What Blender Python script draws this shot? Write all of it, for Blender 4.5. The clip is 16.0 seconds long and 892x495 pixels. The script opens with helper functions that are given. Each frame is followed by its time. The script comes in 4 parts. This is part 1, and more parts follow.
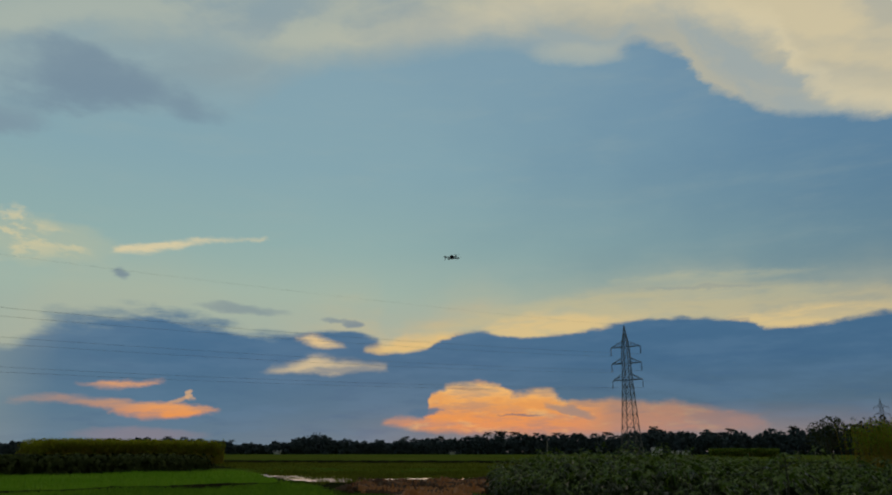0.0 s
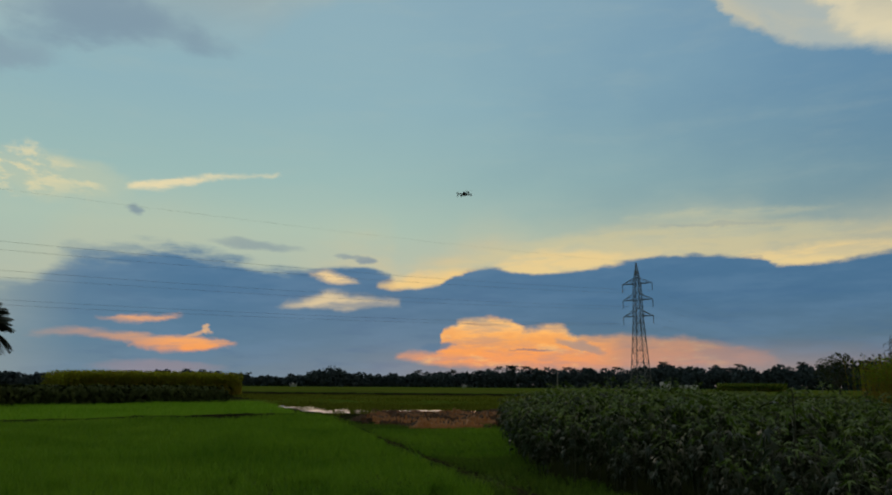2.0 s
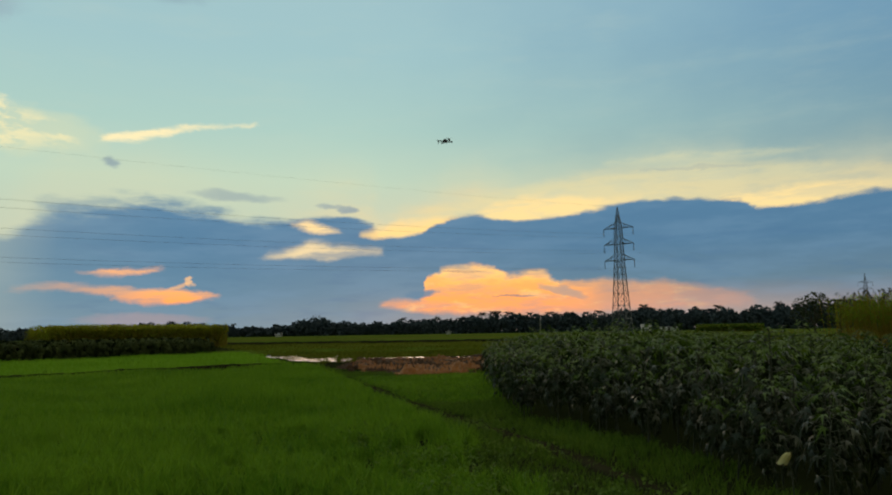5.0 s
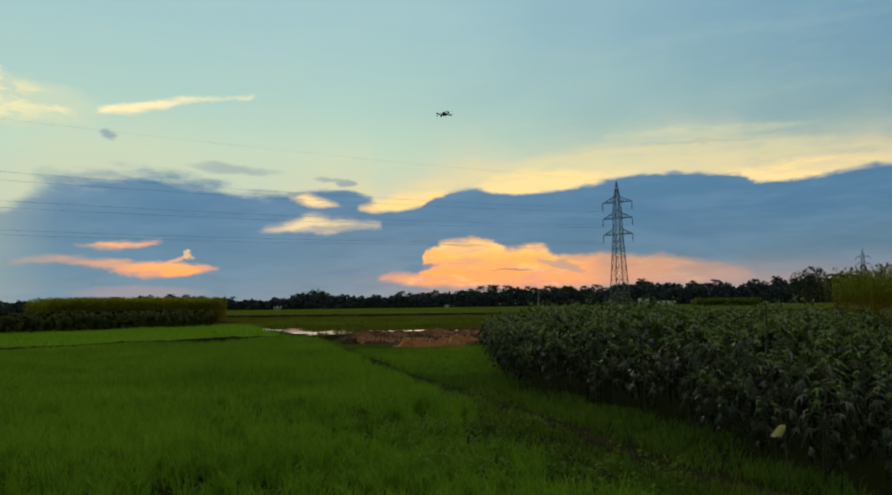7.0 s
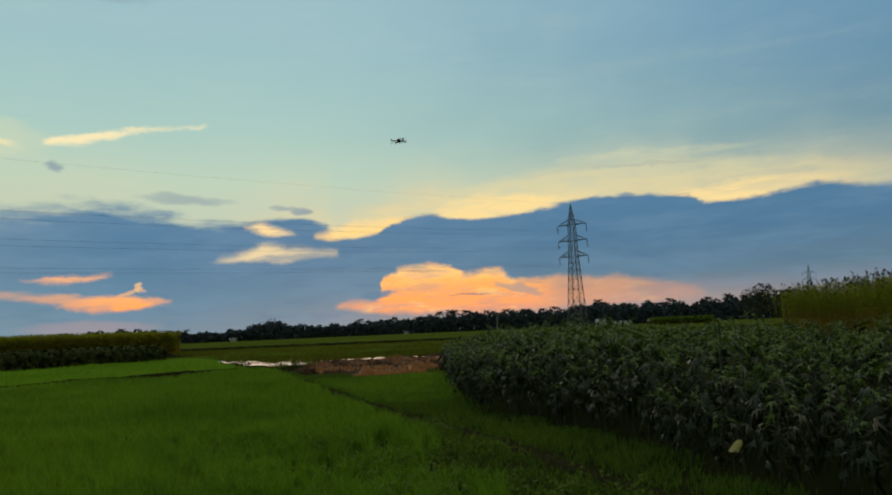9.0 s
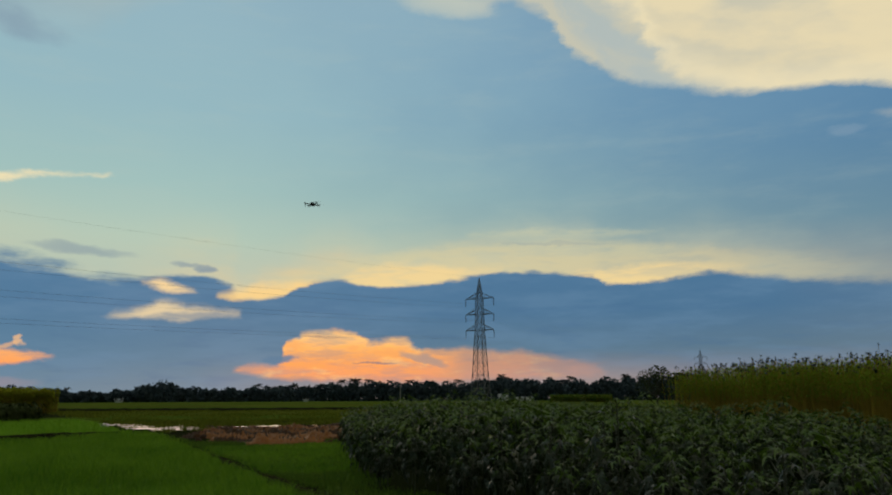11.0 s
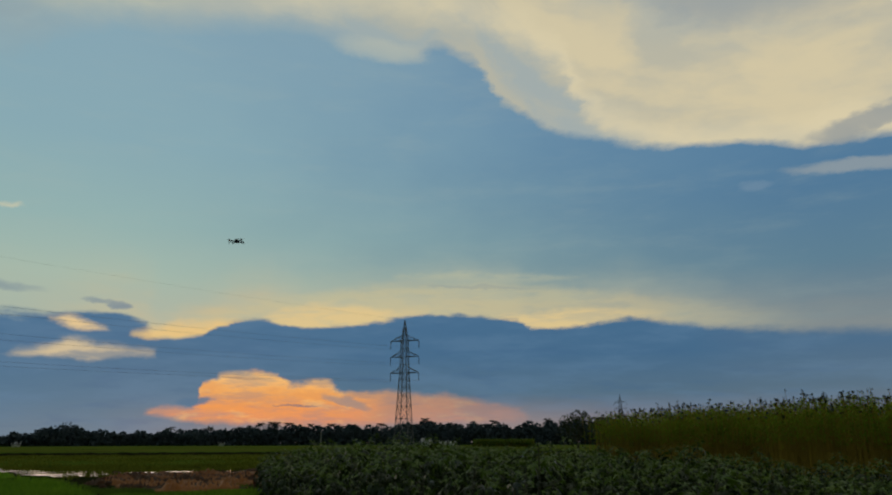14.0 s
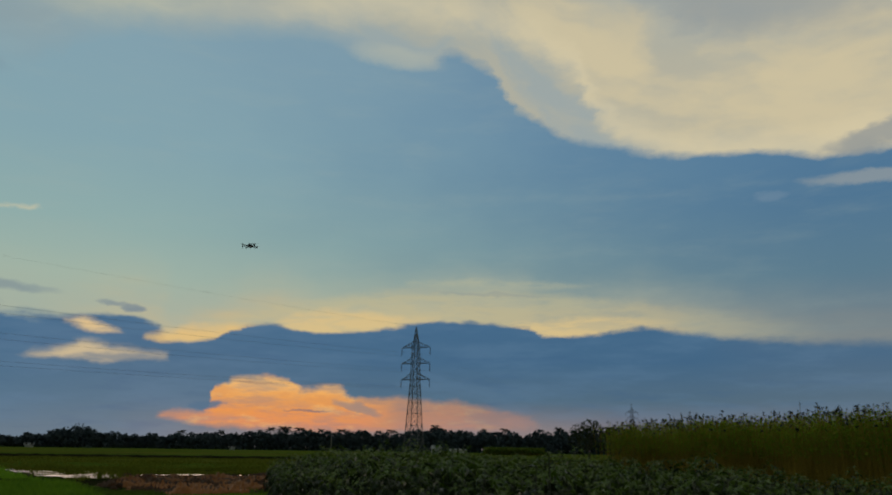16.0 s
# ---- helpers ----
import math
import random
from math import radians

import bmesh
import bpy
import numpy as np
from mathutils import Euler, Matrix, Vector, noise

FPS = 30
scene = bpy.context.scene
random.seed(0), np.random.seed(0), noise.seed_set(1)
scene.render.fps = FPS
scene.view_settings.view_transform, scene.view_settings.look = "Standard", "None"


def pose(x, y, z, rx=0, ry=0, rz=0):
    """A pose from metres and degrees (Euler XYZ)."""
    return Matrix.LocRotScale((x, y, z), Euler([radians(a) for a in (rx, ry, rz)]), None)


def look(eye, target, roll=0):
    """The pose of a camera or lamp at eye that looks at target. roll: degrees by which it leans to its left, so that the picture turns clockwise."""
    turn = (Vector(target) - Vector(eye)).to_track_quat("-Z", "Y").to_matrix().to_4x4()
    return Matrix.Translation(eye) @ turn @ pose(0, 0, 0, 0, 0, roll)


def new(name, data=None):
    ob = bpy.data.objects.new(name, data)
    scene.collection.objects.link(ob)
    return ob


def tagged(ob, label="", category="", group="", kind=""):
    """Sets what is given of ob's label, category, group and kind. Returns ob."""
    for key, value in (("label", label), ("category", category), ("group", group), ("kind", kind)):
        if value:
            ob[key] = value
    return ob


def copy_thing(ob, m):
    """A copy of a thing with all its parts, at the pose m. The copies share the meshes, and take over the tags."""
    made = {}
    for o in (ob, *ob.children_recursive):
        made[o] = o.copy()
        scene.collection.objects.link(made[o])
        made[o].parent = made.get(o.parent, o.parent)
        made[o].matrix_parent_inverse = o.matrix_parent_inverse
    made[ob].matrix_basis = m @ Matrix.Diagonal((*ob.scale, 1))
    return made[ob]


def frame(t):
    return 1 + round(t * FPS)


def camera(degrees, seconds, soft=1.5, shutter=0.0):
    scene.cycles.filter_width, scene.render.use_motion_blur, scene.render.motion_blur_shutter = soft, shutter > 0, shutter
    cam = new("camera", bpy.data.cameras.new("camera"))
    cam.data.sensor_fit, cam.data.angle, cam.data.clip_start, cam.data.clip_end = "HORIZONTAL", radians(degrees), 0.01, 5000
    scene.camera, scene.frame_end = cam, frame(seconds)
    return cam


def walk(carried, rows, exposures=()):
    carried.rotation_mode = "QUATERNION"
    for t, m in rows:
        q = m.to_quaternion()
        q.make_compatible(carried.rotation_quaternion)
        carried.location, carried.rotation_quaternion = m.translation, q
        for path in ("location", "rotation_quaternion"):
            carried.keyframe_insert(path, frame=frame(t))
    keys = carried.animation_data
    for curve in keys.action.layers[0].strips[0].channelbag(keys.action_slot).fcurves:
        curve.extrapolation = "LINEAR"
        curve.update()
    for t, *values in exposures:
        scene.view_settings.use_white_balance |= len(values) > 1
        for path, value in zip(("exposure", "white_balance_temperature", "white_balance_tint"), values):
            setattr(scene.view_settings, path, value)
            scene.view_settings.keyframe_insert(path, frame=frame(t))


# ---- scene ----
# The camera stands on the field's edge at eye height and only turns.
cam = camera(63.58, 16.0, soft=2.0)
EYE = (0.0, 0.0, 1.65)
# seconds, turn to the left, tilt up, lean
TURNS = [
    (0.0, -0.00, 15.82, -0.04), (0.5, 2.34, 14.68, -0.03), (1.0, 2.50, 13.18, -0.33), (1.5, 1.89, 11.91, -0.43),
    (2.0, 1.00, 10.78, -0.39), (2.5, 0.07, 9.76, -0.71), (3.0, -0.14, 6.79, -0.63), (3.5, 0.57, 6.47, 0.20),
    (4.0, -0.09, 6.82, 0.53), (6.5, -0.45, 5.13, 1.02), (7.0, -0.49, 4.53, 0.75), (7.5, -1.70, 5.17, 0.28),
    (8.0, -2.38, 5.26, 1.33), (10.5, -8.66, 10.56, 1.42), (11.0, -11.34, 11.81, 0.23), (11.5, -11.80, 12.12, 0.11),
    (12.0, -11.90, 14.33, 0.24), (12.5, -13.08, 16.26, 0.65), (13.0, -15.16, 16.50, 0.46), (13.5, -16.60, 15.60, 0.05),
    (14.0, -17.30, 15.13, 0.14), (14.5, -17.35, 14.73, -0.04), (15.0, -16.94, 14.48, -0.37), (15.5, -16.74, 14.65, -0.97),
    (16.0, -16.27, 15.68, -0.82),
]
walk(cam, [(t, pose(0, 0, 0, 0, 0, y).to_4x4() @ pose(*EYE, 90 + p) @ pose(0, 0, 0, 0, 0, -r)) for t, y, p, r in TURNS],
     exposures=[(0.0, -0.18, 6500, 10), (2.0, 0.05, 6600, 9), (3.5, 0.35, 6900, 7), (7.5, 0.45, 7050, 7), (10.5, 0.2, 6700, 9), (12.0, -0.06, 6550, 10), (12.5, -0.28, 6500, 10), (13.0, -0.22, 6500, 10), (13.5, -0.1, 6500, 10), (15.5, -0.1, 6500, 10), (16.0, -0.2, 6500, 10)])

# ---- world: the evening sky ----
def lin(r, g, b):
    """Linear colour of an 8-bit one."""
    return tuple(((c / 255 + 0.055) / 1.055) ** 2.4 if c > 10 else c / 255 / 12.92 for c in (r, g, b)) + (1.0,)


world = bpy.data.worlds.new("evening_sky")
scene.world = world
world.use_nodes = True
wt = world.node_tree
wt.nodes.clear()


def calc(op, *args, clamp=False):
    n = wt.nodes.new("ShaderNodeMath")
    n.operation, n.use_clamp = op, clamp
    for i, a in enumerate(args):
        if isinstance(a, (int, float)):
            n.inputs[i].default_value = a
        else:
            wt.links.new(a, n.inputs[i])
    return n.outputs[0]


def smooth(x, a, b, lo=0.0, hi=1.0):
    n = wt.nodes.new("ShaderNodeMapRange")
    n.interpolation_type = "SMOOTHSTEP"
    wt.links.new(x, n.inputs[0])
    for i, v in enumerate((a, b, lo, hi)):
        n.inputs[i + 1].default_value = v
    return n.outputs[0]


def blend(fac, c1, c2):
    n = wt.nodes.new("ShaderNodeMix")
    n.data_type = "RGBA"
    for i, v in ((0, fac), (6, c1), (7, c2)):
        if isinstance(v, (tuple, float)):
            n.inputs[i].default_value = v
        else:
            wt.links.new(v, n.inputs[i])
    return n.outputs[2]


def ramp(x, stops, mode="LINEAR"):
    n = wt.nodes.new("ShaderNodeValToRGB")
    n.color_ramp.interpolation = mode
    el = n.color_ramp.elements
    while len(el) < len(stops):
        el.new(0.5)
    for e, (p, c) in zip(el, stops):
        e.position = p
    for e, (p, c) in zip(el, stops):
        e.position, e.color = p, c if isinstance(c, tuple) else (c, c, c, 1)
    wt.links.new(x, n.inputs[0])
    return n.outputs[0]


coord = wt.nodes.new("ShaderNodeTexCoord").outputs["Generated"]
sep = wt.nodes.new("ShaderNodeSeparateXYZ")
wt.links.new(coord, sep.inputs[0])
AZ0 = calc("MULTIPLY", calc("ARCTAN2", sep.outputs[0], sep.outputs[1]), 57.29578)   # degrees to the right
EL0 = calc("MULTIPLY", calc("ARCSINE", sep.outputs[2]), 57.29578)                   # degrees up


def cloud_noise(sa, se, seed, detail=5.0, rough=0.55):
    v = wt.nodes.new("ShaderNodeCombineXYZ")
    wt.links.new(calc("MULTIPLY", AZ0, sa), v.inputs[0])
    wt.links.new(calc("MULTIPLY", EL0, se), v.inputs[1])
    v.inputs[2].default_value = seed
    n = wt.nodes.new("ShaderNodeTexNoise")
    n.inputs["Scale"].default_value, n.inputs["Detail"].default_value, n.inputs["Roughness"].default_value = 1.0, detail, rough
    wt.links.new(v.outputs[0], n.inputs["Vector"])
    return n.outputs[0]


def push(x, noise_out, amount):
    return calc("ADD", x, calc("MULTIPLY", calc("SUBTRACT", noise_out, 0.5), amount))


fine_a, fine_e = cloud_noise(0.42, 0.8, 3.0, 8.0, 0.62), cloud_noise(0.42, 0.8, 9.0, 8.0, 0.62)
big = cloud_noise(0.09, 0.16, 17.0)
wispy = cloud_noise(0.12, 0.55, 23.0, 6.0, 0.6)
shred = cloud_noise(0.22, 1.1, 77.0, 7.0, 0.6)
AZ, EL = push(AZ0, fine_a, 2.6), push(EL0, fine_e, 1.1)


def line(pts, az=AZ):
    """The height in degrees of a cloud's edge over the azimuth."""
    return calc("MULTIPLY", ramp(calc("DIVIDE", calc("ADD", az, 60.0), 120.0), [((a + 60) / 120, e / 40) for a, e in pts]), 40.0)


def level(pts):
    return ramp(calc("DIVIDE", calc("ADD", AZ0, 60.0), 120.0), [((a + 60) / 120, v) for a, v in pts])


def band(top, bottom, soft_top=0.25, soft_bottom=0.25, el=None, az=AZ, thin=0.35):
    """Mask of a cloud between two edges, closed at both ends."""
    el = EL if el is None else el
    a = smooth(calc("SUBTRACT", line(top, az), el), -soft_top, soft_top)
    b = smooth(calc("SUBTRACT", el, line(bottom, az)), -soft_bottom, soft_bottom)
    first, last = top[0][0], top[-1][0]
    c = smooth(az, first - 0.3, first + 0.5)
    d = smooth(az, last - 0.5, last + 0.3, 1.0, 0.0)
    return calc("MULTIPLY", calc("MULTIPLY", calc("MULTIPLY", a, b), calc("MULTIPLY", c, d)), smooth(shred, 0.36, 0.58, 1.0 - thin, 1.0))


AZ_wide, EL_wide = push(push(AZ0, big, 16.0), fine_a, 1.6), push(push(EL0, cloud_noise(0.1, 0.2, 31.0), 7.0), fine_e, 0.9)


def puff(a, e, ra, re, tilt=0.0, soft=0.5):
    """Mask of one oval cloud; the large ones are torn further out of shape."""
    large = re > 0.85
    x, y = calc("SUBTRACT", AZ_wide if large else AZ, a), calc("SUBTRACT", EL_wide if large else EL, e)
    y = calc("SUBTRACT", y, calc("MULTIPLY", x, tilt))
    r = calc("ADD", calc("POWER", calc("DIVIDE", x, ra), 2.0), calc("POWER", calc("DIVIDE", y, re), 2.0))
    return smooth(r, 1.0 - soft, 1.0 + soft, 1.0, 0.0)


def over(sky, mask, colour, amount=1.0):
    return blend(calc("MULTIPLY", mask, amount), sky, colour)


# clear air: paler and greener towards the glow, bluer to the right
rise = calc("DIVIDE", EL0, 90.0)
west = ramp(rise, [(0.0, lin(112, 132, 148)), (0.085, lin(164, 181, 171)), (0.13, lin(168, 189, 175)), (0.175, lin(151, 182, 180)),
                   (0.24, lin(140, 174, 184)), (0.33, lin(138, 170, 184)), (0.5, lin(125, 152, 172)), (1.0, lin(110, 135, 160))])
east = ramp(rise, [(0.0, lin(118, 126, 138)), (0.1, lin(110, 130, 143)), (0.14, lin(96, 130, 150)), (0.2, lin(84, 124, 156)),
                   (0.28, lin(86, 128, 165)), (0.36, lin(95, 132, 166)), (0.5, lin(110, 138, 162)), (1.0, lin(100, 128, 155))])
sky = blend(smooth(push(AZ0, big, 14.0), -12.0, 50.0), west, east)
sky = over(sky, smooth(wispy, 0.45, 0.8), lin(170, 184, 176), 0.14)

# high sheet of cloud, cream where the low sun reaches it and grey in its folds
EDGE = [(-60, 15.0), (-42, 18.5), (-36, 20.3), (-32.7, 21.6), (-29, 23.2), (-22.8, 23.8), (-16.5, 25.2), (-13.4, 27.4), (-9.5, 29.0), (-1.5, 30.3),
        (3.5, 30.9), (7.5, 30.3), (12.5, 29.4), (14.8, 29.2), (16.6, 30.4), (20.0, 29.0), (21.9, 26.3), (26.2, 23.9), (31.8, 22.4), (35.7, 21.6),
        (40.7, 21.3), (45.7, 20.3), (50, 20.1), (60, 19.0)]
EL_high = push(push(EL0, big, 1.2), fine_e, 0.9)
depth = calc("SUBTRACT", EL_high, line(EDGE, AZ))
sheet = calc("MULTIPLY", calc("DIVIDE", depth, calc("MULTIPLY", level([(-60, 0.5), (-30, 0.5), (-14, 0.3), (0, 0.16), (10, 0.14), (16, 0.11), (22, 0.09), (32, 0.065), (60, 0.06)]), 10.0)), 1.0, clamp=True)
along = wt.nodes.new("ShaderNodeCombineXYZ")
wt.links.new(calc("MULTIPLY", push(AZ0, big, 10.0), 0.075), along.inputs[0])
wt.links.new(calc("MULTIPLY", depth, 0.2), along.inputs[1])
fold_noise = wt.nodes.new("ShaderNodeTexNoise")
fold_noise.inputs["Scale"].default_value, fold_noise.inputs["Detail"].default_value, fold_noise.inputs["Roughness"].default_value = 1.0, 4.0, 0.5
wt.links.new(along.outputs[0], fold_noise.inputs["Vector"])
folds = push(fold_noise.outputs[0], fine_a, 0.12)
# a bright ridge runs through the sheet; a thin grey skirt hangs below it
RIDGE = [(-60, 20.0), (-40, 25.0), (-30, 29.5), (-22, 31.2), (-13, 30.2), (-5, 31.6), (3.8, 33.2), (11, 33.9), (18.8, 33.2), (24.3, 31.2), (27.4, 29.2), (28.9, 26.4), (31, 24.0), (34.8, 22.2),
         (39.1, 21.6), (44.9, 20.8), (48.3, 21.2), (60, 20.0)]
swell = cloud_noise(0.11, 0.3, 47.0, 6.0, 0.55)
over_ridge = calc("SUBTRACT", push(push(EL0, swell, 2.6), fine_e, 1.0), line(RIDGE, push(AZ0, fine_a, 3.0)))
lit = calc("MULTIPLY", smooth(over_ridge, -2.2, 1.2), smooth(calc("SUBTRACT", over_ridge, calc("MULTIPLY", smooth(AZ0, 18.0, 36.0), 4.5)), 1.0, 7.0, 1.0, 0.35))
cream = blend(smooth(AZ0, -30.0, 34.0), lin(190, 196, 176), lin(220, 206, 169))
grey = blend(smooth(AZ0, -30.0, 34.0), lin(146, 166, 172), lin(190, 187, 168))
skirt = blend(smooth(AZ0, -30.0, 34.0), lin(158, 178, 180), lin(168, 178, 176))
sheet_colour = blend(calc("MULTIPLY", smooth(folds, 0.36, 0.6), 0.85), grey, cream)
sheet_colour = blend(lit, blend(smooth(folds, 0.4, 0.6), skirt, grey), sheet_colour)
sheet_colour = over(sheet_colour, calc("MULTIPLY", smooth(over_ridge, -1.4, 0.6), smooth(over_ridge, 0.5, 2.6, 1.0, 0.0)), lin(232, 218, 180), level([(-60, 0.0), (-6, 0.1), (4, 0.4), (20, 0.35), (34, 0.5), (60, 0.45)]))
sky = over(sky, sheet, sheet_colour, level([(-60, 0.75), (-34, 0.72), (-20, 0.7), (-6, 0.82), (10, 0.9), (30, 1.0), (60, 1.0)]))
sky = over(sky, puff(-27.2, 25.6, 6.5, 1.7, -0.08, 0.95), lin(122, 145, 163), 0.8)
sky = over(sky, puff(-35.0, 22.5, 5.0, 1.6, 0.1, 0.9), lin(128, 148, 164), 0.6)
sky = over(sky, puff(41.0, 33.5, 11.0, 3.2, -0.15, 0.98), lin(150, 160, 164), 0.75)
sky = over(sky, puff(49.5, 21.6, 4.2, 0.9, 0.1, 0.7), lin(140, 150, 156), 0.7)
sky = over(sky, puff(11.5, 30.3, 3.6, 0.8, -0.1, 0.95), lin(190, 194, 178), 0.5)

# pale veil and cream band over the far cloud bank
BANK = [(-60, 5.0), (-36, 5.9), (-31.5, 6.6), (-29.6, 8.6), (-28.4, 9.3), (-25.5, 9.55), (-22.4, 10.0), (-19.4, 9.3), (-15.0, 8.65), (-12.0, 8.65),
        (-9.5, 9.0), (-7.5, 9.05), (-5.4, 8.5), (-4.9, 7.55), (-4.0, 7.4), (-1.6, 7.8), (0.7, 9.0), (3.0, 9.25), (5.7, 8.5), (9.6, 8.85), (14.0, 9.55), (18.3, 9.8), (22.7, 9.45),
        (24.2, 8.6), (27.8, 8.7), (31.8, 9.2), (36.7, 8.5), (42.4, 7.8), (48.2, 7.3), (60, 6.5)]
EL_bank = push(push(EL0, fine_e, 0.9), shred, 0.5)
EL_bank = calc("ADD", EL_bank, calc("MULTIPLY", calc("SUBTRACT", wispy, 0.5), calc("MULTIPLY", level([(-60, 1.0), (-20, 0.9), (-10, 0.4), (0, 0.0), (60, 0.2)]), 4.0)))
AZ_bank = push(AZ0, fine_a, 2.2)
above = calc("SUBTRACT", EL_bank, line(BANK, AZ_bank))
veil = calc("MULTIPLY", smooth(push(above, big, 3.0), 0.4, 5.2, 1.0, 0.0), smooth(wispy, 0.25, 0.6, 0.6, 1.0))
sky = over(sky, veil, lin(188, 188, 162), level([(-60, 0.5), (-30, 0.42), (-12, 0.35), (-2, 0.7), (6, 0.85), (24, 0.8), (34, 0.5), (44, 0.15), (60, 0.1)]))
rim = calc("MULTIPLY", smooth(push(above, wispy, 5.0), 0.0, 3.0, 1.0, 0.0), smooth(shred, 0.3, 0.62, 0.4, 1.0))
sky = over(sky, rim, lin(220, 190, 138), level([(-60, 0.1), (-14, 0.0), (-6, 0.35), (-3, 0.6), (4, 0.4), (12, 0.4), (18, 0.3), (22, 0.3), (25, 0.4), (30, 0.35), (36, 0.2), (42, 0.08), (60, 0.05)]))
sky = over(sky, band([(-2.5, 9.0), (2.0, 10.5), (6.0, 11.2), (14.0, 12.1), (20.0, 12.2), (25.0, 11.9), (32.0, 11.0), (38.0, 10.0), (46.0, 8.8)], [(-2.5, 7.0), (46.0, 7.0)], 0.55, 0.3, thin=0.55), lin(204, 194, 152), level([(-60, 0.0), (-3, 0.3), (2, 0.55), (28, 0.5), (36, 0.25), (45, 0.0), (60, 0.0)]))
sky = over(sky, band([(13.0, 12.9), (18.0, 13.1), (24.0, 12.9), (29.0, 12.5)], [(13.0, 12.7), (18.0, 12.5), (24.0, 12.4), (29.0, 12.4)], 0.3, 0.4, thin=0.8), lin(200, 196, 160), 0.4)
sky = over(sky, band([(2.6, 9.2), (4.5, 10.0), (7.0, 10.5), (10.0, 10.5), (13.0, 10.0), (16.0, 9.9)], [(2.6, 7.0), (16.0, 8.5)], 0.45, 0.2, thin=0.5), lin(230, 202, 144), 0.85)
sky = over(sky, band([(21.8, 9.7), (24.0, 9.75), (28.0, 10.1), (31.0, 9.9), (35.0, 9.4)], [(21.8, 8.0), (35.0, 8.0)], 0.35, 0.2, thin=0.5), lin(228, 202, 146), level([(-60, 0.9), (26, 0.9), (31, 0.6), (35, 0.1), (60, 0.0)]))
bank_colour = blend(smooth(AZ0, -30.0, 45.0), ramp(calc("DIVIDE", EL0, 12.0), [(0.0, lin(104, 130, 148)), (0.25, lin(83, 120, 147)), (0.55, lin(73, 113, 146)), (0.85, lin(76, 116, 150))]),
                    ramp(calc("DIVIDE", EL0, 12.0), [(0.0, lin(112, 114, 120)), (0.3, lin(86, 112, 132)), (0.55, lin(71, 108, 140)), (0.85, lin(70, 110, 145))]))
bank_colour = over(bank_colour, smooth(wispy, 0.42, 0.66), lin(96, 130, 160), 0.35)
bank_colour = over(bank_colour, smooth(shred, 0.5, 0.7), lin(66, 102, 138), 0.3)
sky = over(sky, smooth(calc("DIVIDE", above, calc("MULTIPLY", level([(-60, 1.0), (-29, 1.0), (-24, 0.7), (-10, 0.32), (4, 0.22), (24, 0.2), (32, 0.3), (40, 0.5), (60, 0.6)]), 1.0)), -1.0, 1.0, 1.0, 0.0), bank_colour, level([(-60, 0.5), (-33, 0.55), (-28, 0.92), (-20, 1.0), (36, 1.0), (46, 0.9), (60, 0.85)]))

# small clouds lit from below the horizon
peach, gold, dusk = lin(236, 184, 122), lin(240, 204, 140), lin(108, 128, 150)
sky = over(sky, band([(-13.9, 5.85), (-11.5, 6.55), (-10.2, 7.1), (-8.4, 6.7), (-4.5, 6.3)], [(-13.9, 5.72), (-8.8, 5.8), (-4.5, 6.2)], 0.55, 0.28, thin=0.6), lin(212, 192, 156), 1.0)
sky = over(sky, band([(-11.9, 8.5), (-10.7, 8.75), (-8.1, 8.15)], [(-11.9, 8.4), (-9.7, 7.85), (-8.1, 8.0)], 0.3, 0.3, thin=0.5), lin(230, 200, 150), 1.0)
sky = over(sky, band([(-6.4, 7.75), (-3.4, 8.55), (-0.7, 8.9), (1.0, 9.1)], [(-6.4, 7.6), (-4.3, 7.35), (-1.6, 7.75), (1.0, 8.9)], 0.5, 0.2), lin(238, 200, 132), 0.85)
for a, e, ra, re, k in ((-8.9, 9.9, 1.0, 0.16, 0.6), (-7.4, 9.65, 0.7, 0.26, 0.8), (-25.0, 12.55, 0.6, 0.3, 0.75), (-16.0, 10.5, 3.0, 0.35, 0.55), (20.0, 12.0, 4.0, 0.12, 0.25)):
    sky = over(sky, puff(a, e, ra, re, -0.05, 0.95), lin(118, 138, 154), k)
sky = over(sky, band([(-25.7, 14.45), (-23.6, 14.75), (-20.0, 15.5), (-14.6, 16.1)], [(-25.7, 13.95), (-22.8, 14.25), (-20.0, 15.15), (-14.6, 16.0)], 0.2, 0.25, thin=0.6), lin(230, 214, 172), 0.9)
ragged = smooth(cloud_noise(0.28, 0.6, 61.0, 7.0, 0.62), 0.47, 0.58)
sky = over(sky, calc("MULTIPLY", band([(-38, 15.0), (-33, 15.9), (-32.1, 16.4), (-31, 15.3), (-28.8, 14.9), (-26.8, 13.4)], [(-38, 12.6), (-31.6, 13.0), (-29, 13.6), (-26.8, 13.0)], 0.7, 0.9), ragged), lin(228, 214, 170), 0.95)
sky = over(sky, puff(-32.5, 14.0, 6.0, 1.8, -0.15, 0.9), lin(192, 196, 166), 0.45)
sky = over(sky, puff(48.8, 18.7, 4.2, 0.5, -0.06, 0.7), lin(148, 160, 166), 0.8)
sky = over(sky, puff(41.8, 18.3, 1.1, 0.4, 0.0, 0.98), lin(128, 152, 172), 0.4)
